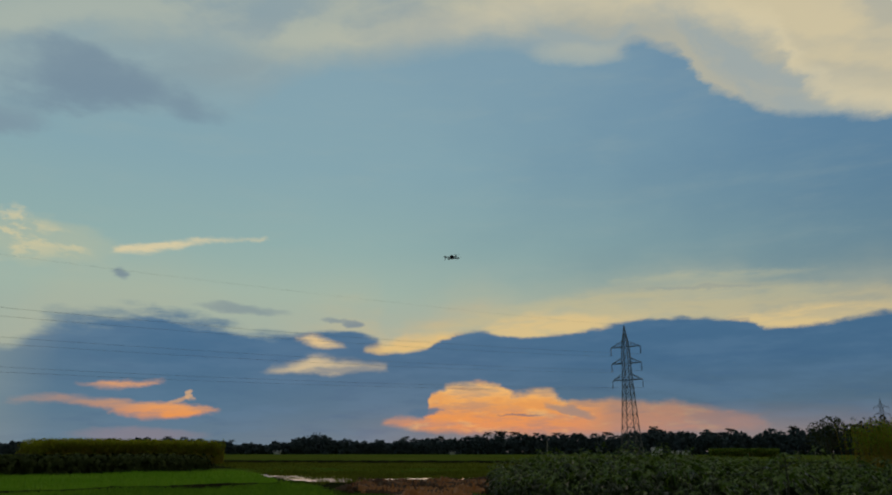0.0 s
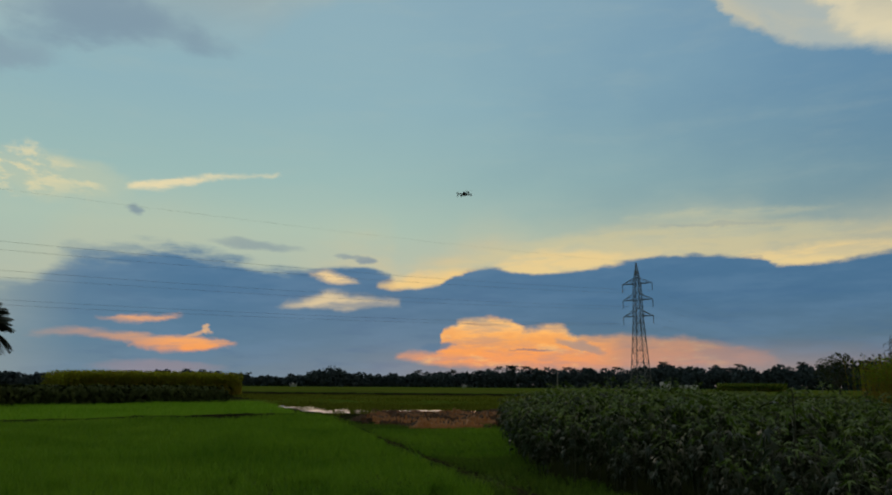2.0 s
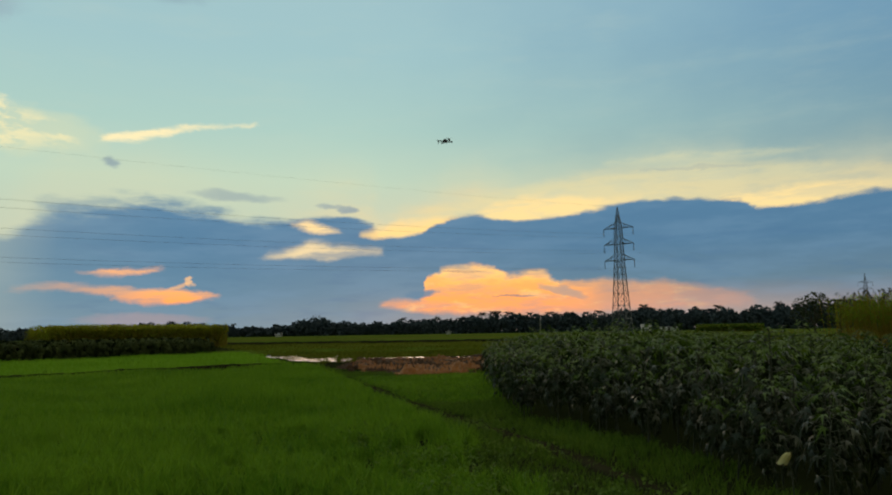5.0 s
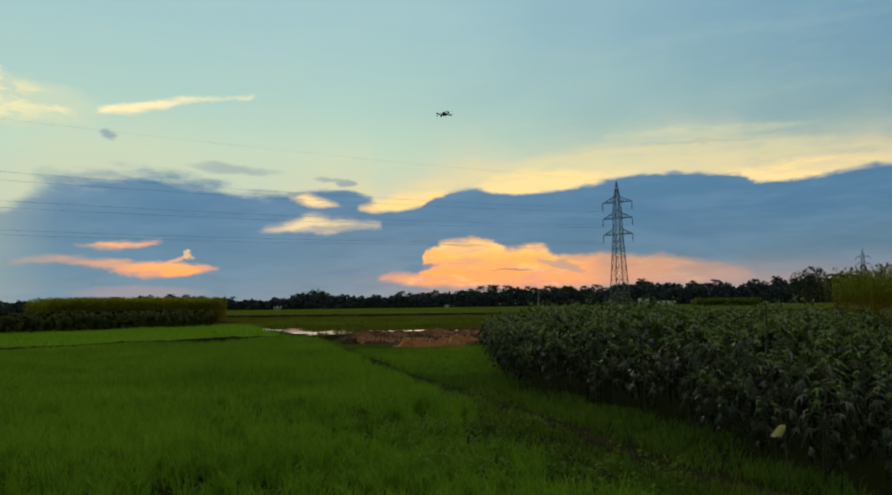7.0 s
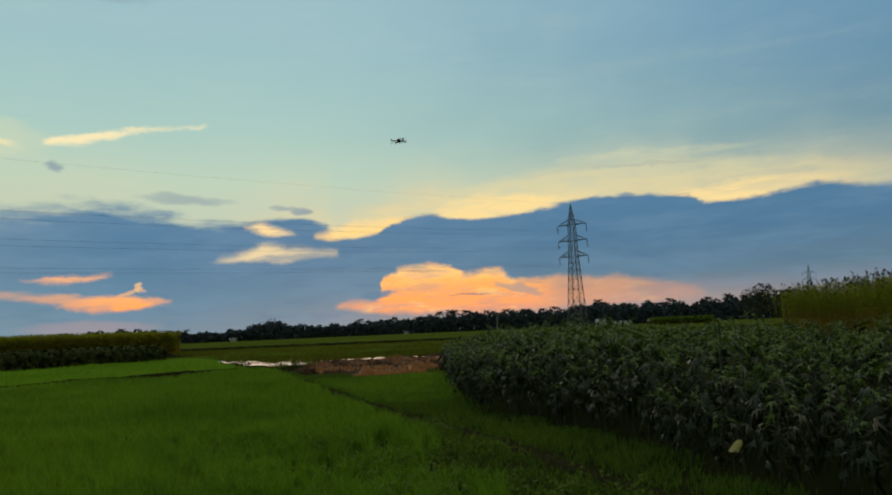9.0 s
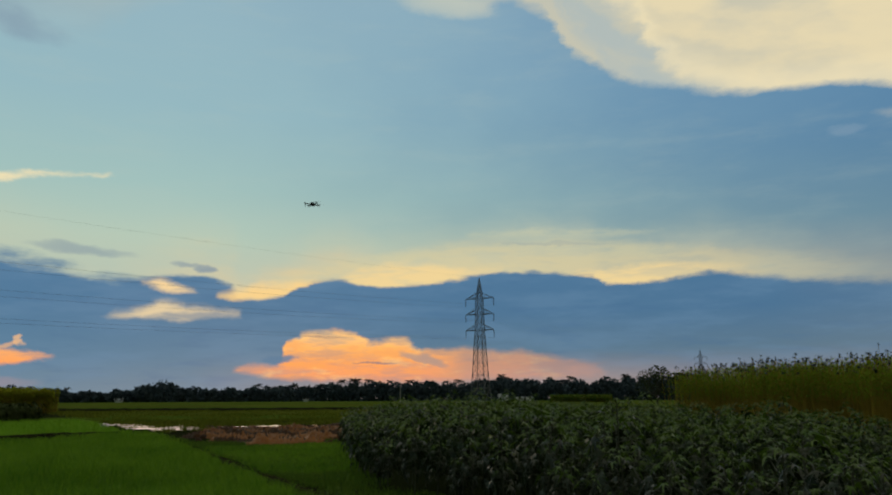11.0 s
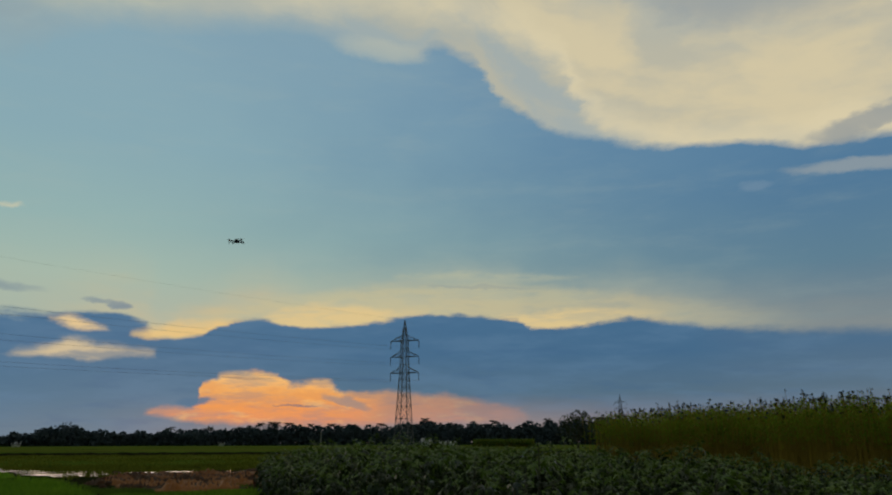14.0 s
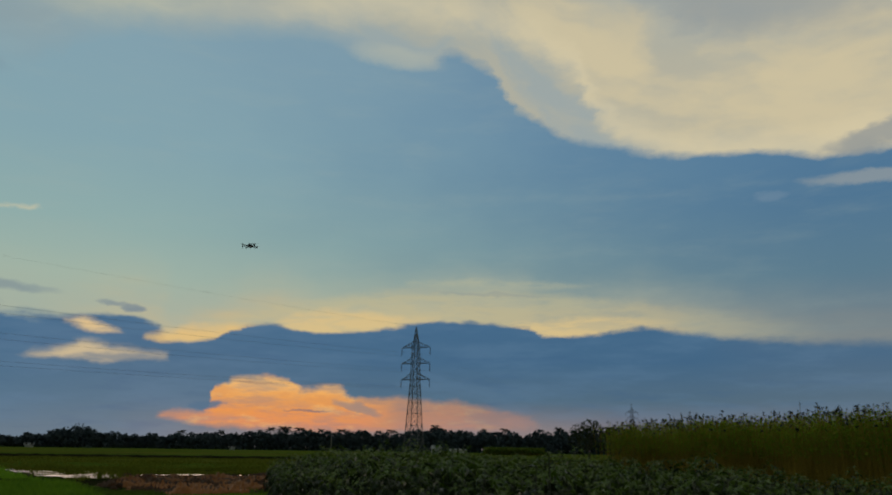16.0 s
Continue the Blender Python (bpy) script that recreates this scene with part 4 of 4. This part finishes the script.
tagged(new("jute_field", jute_mesh("jute_field", np.stack([-29.4 - 12.7 * u - 0.67 * w, 99.8 - 11.4 * u + 0.74 * w], -1), 2.95, 8, 0.34, 0.16, 0.02, JUTE_FAR, 0.1, False)), "distant plot of tall yellow-green jute", "crop", kind="stuff")
k = rng.uniform(0, 1, (1500, 2))
ga, gd = 19.4 + 4.6 * k[:, 0], 245 + 14 * k[:, 1]
tagged(new("jute_field", jute_mesh("jute_field", np.stack([gd * np.sin(np.radians(ga)), gd * np.cos(np.radians(ga))], -1), 2.5, 9, 0.6, 0.25, 0.03, WEED, 0.1, False)), "low far plot of green jute", "crop", kind="stuff")

# dark low crop in front of the distant jute
n = 1500
u, w = rng.uniform(-0.02, 2.0, n), rng.uniform(0, 5, n)
cx, cy = -19.2 - 9.5 * u - 0.8 * w, 60.0 - 12.6 * u + 0.6 * w
pieces = []
for kind, per in ((0, 6), (1, 6)):
    v, f = LEAVES[kind][0] * 1.9, LEAVES[kind][1]
    ms = np.array([np.array(pose(x + rng.normal(0, 0.2), y + rng.normal(0, 0.2), rng.uniform(0.15, 1.28), rng.uniform(-30, 30), rng.uniform(-10, 40), rng.uniform(0, 360))) for x, y in zip(cx, cy) for _ in range(per)])
    W = np.einsum("nij,kj->nki", ms[:, :3, :3], v) + ms[:, None, :3, 3]
    pieces.append((W.reshape(-1, 3), [(np.arange(len(ms))[:, None, None] * len(v) + f[None]).reshape(-1, 3)], 0))
tagged(new("low_crop", merged("low_crop", pieces, [LOW_CROP])), "dark green waist-high crop in a long strip", "crop", kind="stuff")


# ---- trees ----
def leaf_cloud(centres, radii, n, size, flat=0.8):
    """Many small leaf faces gathered in uneven clumps."""
    centres, radii = np.array(centres), np.array(radii)
    i = rng.choice(len(centres), n, p=radii ** 2 / (radii ** 2).sum())
    d = rng.normal(0, 1, (n, 3))
    d /= np.linalg.norm(d, axis=1)[:, None]
    c = centres[i] + d * (radii[i] * rng.uniform(0.55, 1.08, n) ** 0.6)[:, None] * (1, 1, flat)
    a, b = rng.normal(0, 1, (n, 3)), rng.normal(0, 1, (n, 3))
    a /= np.linalg.norm(a, axis=1)[:, None]
    b = np.cross(a, b)
    b /= np.linalg.norm(b, axis=1)[:, None]
    s = size * rng.uniform(0.6, 1.3, n)[:, None]
    Q = np.stack([c + a * s, c + b * s * 0.6, c - a * s * 0.8, c - b * s * 0.6], 1)
    return Q.reshape(-1, 3), np.arange(n)[:, None] * 4 + np.array([[0, 1, 2, 3]])


def tree_meshes(height, wide, clumps, n, size, seed, mat, trunk=0.35):
    r = random.Random(seed)
    bm = bmesh.new()
    fork = height * trunk
    bar(bm, (0, 0, -0.3), (0.1, 0.05, fork), height * 0.028, 8, height * 0.020)
    cs, rs = [], []
    for i in range(clumps):
        a, q = i * 2.4 + r.uniform(-0.4, 0.4), r.uniform(0.15, 1.0)
        rad = wide * 0.5 * q ** 0.5 * 0.75
        z = fork + (height - fork) * (0.15 + 0.72 * r.random() * (1.15 - 0.5 * q))
        c = (rad * math.cos(a), rad * math.sin(a), z)
        cs.append(c)
        rs.append(wide * r.uniform(0.13, 0.22))
        bar(bm, (0.1, 0.05, fork * r.uniform(0.7, 1.0)), c, height * 0.010, 5, height * 0.003)
    v, f = leaf_cloud(cs, rs, n, size)
    return mesh_bm("trunk", bm, BARK), mesh_of("crown", v, [f], mat)


def coconut_meshes(height, seed, frond=2.6, count=18, sag=0.55, trunk_r=0.14, leaflets=14, width=0.06):
    r = random.Random(seed)
    bm = bmesh.new()
    lean = r.uniform(-0.6, 0.6)
    for i in range(6):
        q0, q1 = i / 6, (i + 1) / 6
        bar(bm, (lean * q0 ** 2, 0, height * q0 - (0.2 if i == 0 else 0)), (lean * q1 ** 2, 0, height * q1), trunk_r * (1.2 - 0.5 * q0), 8, trunk_r * (1.2 - 0.5 * q1))
    V, F, k = [], [], 0
    for i in range(count):
        a, up = i * 2.399 + r.uniform(-0.2, 0.2), r.uniform(-0.55, 1.35)
        spine = []
        for s in range(7):
            u = s / 6
            rad = frond * u * math.cos(up * (1 - 0.3 * u)) * (1 - 0.12 * u)
            spine.append((lean + rad * math.cos(a), rad * math.sin(a), height + frond * (u * math.sin(up) - sag * u * u)))
        for p, q in zip(spine, spine[1:]):
            v, f = rod(p, q, width * 0.5, width * 0.3)
            V.append(v), F.append(f + k)
            k += len(v)
        for s in range(leaflets):
            u = 0.12 + 0.86 * s / leaflets
            p = np.array([np.interp(u * 6, range(7), [c[j] for c in spine]) for j in range(3)])
            for side in (-1, 1):
                ln = frond * 0.34 * math.sin(math.pi * (0.12 + 0.8 * u))
                d = np.array([-math.sin(a) * side + 0.6 * math.cos(a), math.cos(a) * side + 0.6 * math.sin(a), -0.45])
                d /= np.linalg.norm(d)
                w = np.array([math.cos(a), math.sin(a), 0.2]) * width
                V.append(np.array([p - w, p + w, p + d * ln + w * 0.2, p + d * ln - w * 0.2]))
                F.append(np.array([[0, 1, 2, 3]]) + k)
                k += 4
    return mesh_bm("trunk", bm, BARK), mesh_of("fronds", np.concatenate(V), [np.concatenate(F)], PALM_LEAF)


def make_tree(meshes, name, label, category, m, group=""):
    top = thing(name, label, category, m, group)
    part("trunk", meshes[0], None, top)
    part("fronds" if "palm" in name else "crown", meshes[1], None, top)
    return top


SPECIES = [tree_meshes(h, w, c, 680, 0.62, i, CROWN_HAZED, t) for i, (h, w, c, t) in enumerate(((10, 9, 14, 0.12), (12, 8, 13, 0.16), (9, 11, 16, 0.1), (13, 7, 12, 0.16), (8, 8, 13, 0.1)))]
PALMS = [coconut_meshes(h, i, 3.4, 16, 0.6, 0.22, 9, 0.22) for i, h in enumerate((11.5, 13.0))]
firsts = [make_tree(m, "broadleaf_tree", "dark broadleaf tree in the distant wood line", "tree", Matrix.Translation((0, 470, 0)), "trees of the distant wood line") for m in SPECIES]
palm_firsts = [make_tree(m, "coconut_palm", "tall coconut palm above the distant wood line", "palm", Matrix.Translation((0, 470, 0)), "palms of the distant wood line") for m in PALMS]
# crown height over the azimuth, at the wood's distance
SKYLINE_A = [-60, -34, -30, -22, -17, -14.5, -12, -10, -8, -5, -2.7, 1, 4, 6, 8, 10, 12, 15, 17, 20, 24, 27, 32, 60]
SKYLINE_E = [0.8, 0.8, 0.7, 1.0, 0.8, 0.6, 0.85, 1.3, 0.95, 0.9, 1.05, 1.1, 1.45, 1.35, 1.25, 1.55, 1.3, 1.8, 1.65, 1.55, 1.6, 1.85, 1.5, 1.5]
moved = set()


def stand(kinds, first_list, k, x, y, s, a):
    q = first_list[k]
    if (id(first_list), k) in moved:
        q = copy_thing(first_list[k], pose(x, y, 0, 0, 0, a))
    else:
        moved.add((id(first_list), k))
        q.matrix_world = pose(x, y, 0, 0, 0, a)
    q.scale = (s * rng.uniform(1.0, 1.5), s * rng.uniform(1.0, 1.5), s)


HEIGHTS = (10, 12, 9, 13, 8)
for a in np.arange(-57, 61, 0.85):
    for d in (436, 474):
        aa, dd = a + rng.uniform(-0.3, 0.3), d + rng.uniform(-12, 12)
        want = 1.65 + dd * math.tan(radians(float(np.interp(aa, SKYLINE_A, SKYLINE_E)))) * rng.uniform(0.72, 1.05)
        k = int(rng.integers(0, 5))
        stand(SPECIES, firsts, k, *polar(aa, dd), want / HEIGHTS[k], rng.uniform(0, 360))
for a in (-3.1, -0.4, 3.2, 4.0, 4.4, 5.3, 6.9, 8.4, 25.1, 15.6, -16.0, 21.0, 12.3, -20.5):
    want = 1.65 + 455 * math.tan(radians(float(np.interp(a, SKYLINE_A, SKYLINE_E)) + 0.16))
    k = int(rng.integers(0, 2))
    stand(PALMS, palm_firsts, k, *polar(a, 455), want / (13.5, 15.0)[k], rng.uniform(0, 360))
# the broad dome of one old tree
for a, e, w in ((-9.9, 1.24, 2.0),):
    h = 1.65 + 440 * math.tan(radians(e))
    m = tree_meshes(h, 19, 26, 1500, 0.65, 77, CROWN_HAZED, 0.12)
    make_tree(m, "broadleaf_tree", "broad domed old tree above the wood line", "tree", pose(*polar(a, 425), 0), "trees of the distant wood line")
# scrub that closes the foot of the wood
n = 20000
sa, sd = rng.uniform(-62, 64, n), rng.uniform(404, 424, n)
sx, sy = sd * np.sin(np.radians(sa)), sd * np.cos(np.radians(sa))
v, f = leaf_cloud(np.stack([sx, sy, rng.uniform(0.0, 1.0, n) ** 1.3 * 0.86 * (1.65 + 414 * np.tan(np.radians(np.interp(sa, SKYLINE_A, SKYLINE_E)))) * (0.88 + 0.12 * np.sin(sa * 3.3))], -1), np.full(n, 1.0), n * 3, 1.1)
tagged(new("scrub", mesh_of("scrub", v, [f], CROWN_HAZED)), "dark tangled scrub at the foot of the trees", "bush", kind="stuff")
# lone trees nearer than the wood
near_tree = tree_meshes(6.2, 6.0, 16, 1500, 0.16, 5, CROWN_NEAR, 0.3)
make_tree(near_tree, "broadleaf_tree", "small round-crowned tree behind the jute", "tree", pose(*polar(27.3, 112), 0))
slim = tree_meshes(5.0, 3.0, 9, 700, 0.16, 6, CROWN_NEAR, 0.3)
make_tree(slim, "young_tree", "slender young tree behind the jute", "tree", pose(*polar(28.9, 98), 0))
date_palm = coconut_meshes(5.35, 9, 2.5, 52, 0.42, 0.2, 30, 0.04)
make_tree(date_palm, "date_palm", "date palm with a full round head of drooping fronds", "palm", pose(*polar(-34.0, 55), 0, 0, 0, 40))


# ---- pylons and lines ----
def pylon(m, group):
    """A lattice tower with three pairs of arms, 34.6 m high; its arms point along local x."""
    top = thing("electricity_pylon", "grey steel lattice pylon with three pairs of cross-arms", "pylon", m, group)
    half = lambda z: float(np.interp(z, [0, 8, 20, 29, 31, 34.6], [2.25, 1.65, 1.0, 0.8, 0.5, 0.06]))
    levels = [0, 4.2, 7.8, 11.0, 13.8, 16.2, 18.2, 20.0, 22.2, 24.4, 26.6, 28.8, 30.6, 32.4, 34.6]
    signs = ((-1, -1), (1, -1), (1, 1), (-1, 1))
    for sx, sy in signs:
        bm = bmesh.new()
        rings = []
        for z in levels:
            t = 0.085 if z < 20 else 0.065 if z < 33 else 0.03
            rings.append([bm.verts.new((sx * half(z) + t * ox, sy * half(z) + t * oy, z)) for ox, oy in signs])
        for lo, hi in zip(rings, rings[1:]):
            for k in range(4):
                bm.faces.new((lo[k], lo[(k + 1) % 4], hi[(k + 1) % 4], hi[k]))
        bm.faces.new(rings[0][::-1])
        bm.faces.new(rings[-1])
        part("leg", bm, STEEL, top)
    for z0, z1 in zip(levels, levels[1:]):
        bm = bmesh.new()
        for i in range(4):
            (ax, ay), (bx, by) = signs[i], signs[(i + 1) % 4]
            h0, h1 = half(z0), half(z1)
            bar(bm, (ax * h0, ay * h0, z0), (bx * h1, by * h1, z1), 0.06)
            bar(bm, (bx * h0, by * h0, z0), (ax * h1, ay * h1, z1), 0.06)
            bar(bm, (ax * h1, ay * h1, z1), (bx * h1, by * h1, z1), 0.055)
        part("lattice_panel", bm, STEEL, top)
    ends = []
    for z in (28.8, 24.4, 20.0):
        for s in (-1, 1):
            tip = Vector((s * 4.25, 0, z))
            bm = bmesh.new()
            for sy in (-1, 1):
                h = half(z)
                bar(bm, (s * h, sy * h, z), tip, 0.085)
                bar(bm, (s * half(z + 1.6), sy * half(z + 1.6), z + 1.6), tip, 0.07)
                for q in (0.3, 0.6):
                    lo = Vector((s * h, sy * h, z)).lerp(tip, q)
                    hi = Vector((s * half(z + 1.6), sy * half(z + 1.6), z + 1.6)).lerp(tip, q)
                    bar(bm, lo, hi, 0.05)
                    bar(bm, lo, Vector((s * h, -sy * h, z)).lerp(tip, q), 0.05)
            part("cross_arm", bm, STEEL, top)
            bm = bmesh.new()
            bar(bm, tip, tip - Vector((0, 0, 2.2)), 0.05, 6)
            for q in range(11):
                bar(bm, tip - Vector((0, 0, 0.25 + q * 0.17)), tip - Vector((0, 0, 0.33 + q * 0.17)), 0.16, 8, 0.08)
            part("insulator", bm, GLASS_DISC, top, "dark string of insulator discs")
            ends.append(tip - Vector((0, 0, 2.2)))
    ends.append(Vector((0, 0, 34.6)))
    return top, ends


spot_a, spot_b, spot_c = polar(14.0, 200), (-212.0, 8.0), polar(30.6, 540)
yaw_a = -38.0
tower, ends = pylon(pose(*spot_a, 0, 0, 0, yaw_a), "pylons of the power line")
pa, pb, pc = pose(*spot_a, 0, 0, 0, yaw_a), pose(*spot_b, 0, 0, 0, -54.0), pose(*spot_c, 0, 0, 0, -38.0)
copy_thing(tower, pb), copy_thing(tower, pc)


def span(a, b, sag, r=0.02, steps=40):
    V, F = [], []
    a, b = np.array(a), np.array(b)
    pts = [a + (b - a) * u - np.array([0, 0, sag * 4 * u * (1 - u)]) for u in np.linspace(0, 1, steps)]
    across = np.cross(b - a, (0, 0, 1))
    across /= np.linalg.norm(across)
    for p in pts:
        for c, s in ((1, 0), (0, 1), (-1, 0), (0, -1)):
            V.append(p + across * r * c + np.array([0, 0, r * s]))
    i = (np.arange(steps - 1)[:, None] * 4 + np.arange(4)[None, :])
    j = (np.arange(steps - 1)[:, None] * 4 + (np.arange(4)[None, :] + 1) % 4)
    F = np.stack([i, j, j + 4, i + 4], -1).reshape(-1, 4)
    tagged(new("power_line", mesh_of("power_line", V, [F], CABLE)), "thin sagging cable strung between two pylons", "cable", "cables of the power line")


for e in ends:
    sag = 3.2 if e.z > 30 else 4.2
    thick = 0.008 if e.z > 30 else 0.016
    span(pa @ e, pb @ e, sag, thick)
    span(pa @ e, pc @ e, sag, thick * 0.5)

# ---- houses and pole ----
def house(a, d, length, width, wall_h, ridge, turn, label):
    x, y = polar(a, d)
    top = thing("house", label, "house", pose(x, y, 0, 0, 0, turn), "houses at the wood's edge")
    L, W = length / 2, width / 2
    for name, lo, hi in (("front_wall", (-L, -W, -0.1), (L, -W + 0.2, wall_h)), ("back_wall", (-L, W - 0.2, -0.1), (L, W, wall_h)), ("side_wall", (-L, -W + 0.2, -0.1), (-L + 0.2, W - 0.2, wall_h)), ("side_wall", (L - 0.2, -W + 0.2, -0.1), (L, W - 0.2, wall_h))):
        bm = bmesh.new()
        block(bm, lo, hi)
        part(name, bm, WHITEWASH, top)
    for s in (-1, 1):
        bm = bmesh.new()
        vs = [bm.verts.new(p) for p in ((-L - 0.4, s * (W + 0.5), wall_h - 0.15), (L + 0.4, s * (W + 0.5), wall_h - 0.15), (L + 0.4, 0, ridge), (-L - 0.4, 0, ridge))]
        bm.faces.new(vs)
        bmesh.ops.solidify(bm, geom=bm.faces[:], thickness=0.08)
        part("roof_slope", bm, TIN, top, "pale corrugated tin roof slope")
        bm = bmesh.new()
        vs = [bm.verts.new(p) for p in ((s * L, -W, wall_h), (s * L, W, wall_h), (s * L, 0, ridge - 0.1))]
        bm.faces.new(vs)
        bmesh.ops.solidify(bm, geom=bm.faces[:], thickness=0.15)
        part("gable", bm, WHITEWASH, top)
    for k in np.linspace(-0.7, 0.7, max(2, int(length / 2.4))):
        bm = bmesh.new()
        door = abs(k) < 0.3
        block(bm, (k * L - 0.5, -W - 0.03, 0 if door else 0.9), (k * L + 0.5, -W + 0.05, 1.95), 0.02)
        part("door" if door else "window", bm, DARK_OPENING, top)


house(15.75, 380, 4.6, 4.2, 2.3, 3.6, -12, "small whitewashed house with a pale tin roof")
house(17.4, 384, 8.0, 3.6, 1.5, 2.1, -14, "long low shed with a pale tin roof")
house(-12.7, 402, 3.4, 3.0, 1.3, 2.0, 10, "small house with a tin roof among trees")
house(0.5, 402, 2.6, 2.6, 1.2, 1.8, 0, "small house with a tin roof among trees")
pole = thing("field_pole", "weathered concrete pole standing in the far field", "pole", pose(*polar(7.73, 200), 0))
bm = bmesh.new()
bar(bm, (0, 0, -0.3), (0, 0, 4.5), 0.16, 8, 0.10)
part("post", bm, CONCRETE, pole)
bm = bmesh.new()
block(bm, (-0.5, -0.06, 4.0), (0.5, 0.06, 4.12), 0.01)
part("crossbar", bm, DARK_OPENING, pole)

# ---- drone ----
da, de, dd = 0.5, 15.0, 19.0
px_, py_ = polar(da, dd * math.cos(radians(de)))
drone = thing("drone", "small dark grey four-rotor camera drone hovering in the air", "drone", pose(px_, py_, 1.65 + dd * math.sin(radians(de)), 6, 0, -20))
bm = bmesh.new()
block(bm, (-0.045, -0.09, -0.03), (0.045, 0.09, 0.04), 0.018)
part("body", bm, DRONE_BODY, drone)
bm = bmesh.new()
block(bm, (-0.025, -0.075, 0.04), (0.025, 0.06, 0.062), 0.01)
part("battery", bm, DRONE_BODY, drone)
gimbal_bm = bmesh.new()
block(gimbal_bm, (-0.022, -0.125, -0.045), (0.022, -0.088, -0.008), 0.008)
gimbal = part("gimbal_camera", gimbal_bm, DRONE_BODY, drone)
bm = bmesh.new()
bar(bm, (0, -0.124, -0.026), (0, -0.134, -0.026), 0.012, 12)
part("lens", bm, DRONE_LENS, gimbal)
for sx in (-1, 1):
    for sy, zz, ex, ey in ((-1, 0.02, 0.155, 0.12), (1, -0.012, 0.14, 0.115)):
        tip = (sx * ex, sy * ey, zz)
        bm = bmesh.new()
        bar(bm, (sx * 0.035, sy * 0.06, zz * 0.3), tip, 0.014, 8, 0.011)
        arm = part("arm", bm, DRONE_BODY, drone)
        bm = bmesh.new()
        bar(bm, (tip[0], tip[1], zz - 0.02), (tip[0], tip[1], zz + 0.028), 0.018, 12, 0.015)
        part("motor", bm, DRONE_BODY, arm)
        bm = bmesh.new()
        for s in (-1, 1):
            ang = 0.5 * sx + 0.3 * sy
            c, d_ = math.cos(ang) * s, math.sin(ang) * s
            pts = [(0.0, -0.004), (0.03, -0.011), (0.09, -0.007), (0.105, 0.0), (0.09, 0.006), (0.03, 0.009), (0.0, 0.004)]
            bm.faces.new([bm.verts.new((tip[0] + u * c - w_ * d_, tip[1] + u * d_ + w_ * c, zz + 0.03 + 0.004 * w_ / 0.01)) for u, w_ in pts])
        bmesh.ops.solidify(bm, geom=bm.faces[:], thickness=0.0015)
        part("propeller", bm, DRONE_BODY, arm)
        if sy == -1:
            bm = bmesh.new()
            bar(bm, (tip[0], tip[1], zz - 0.015), (tip[0] * 1.02, tip[1], -0.075), 0.008, 6, 0.006)
            part("landing_leg", bm, DRONE_BODY, arm)
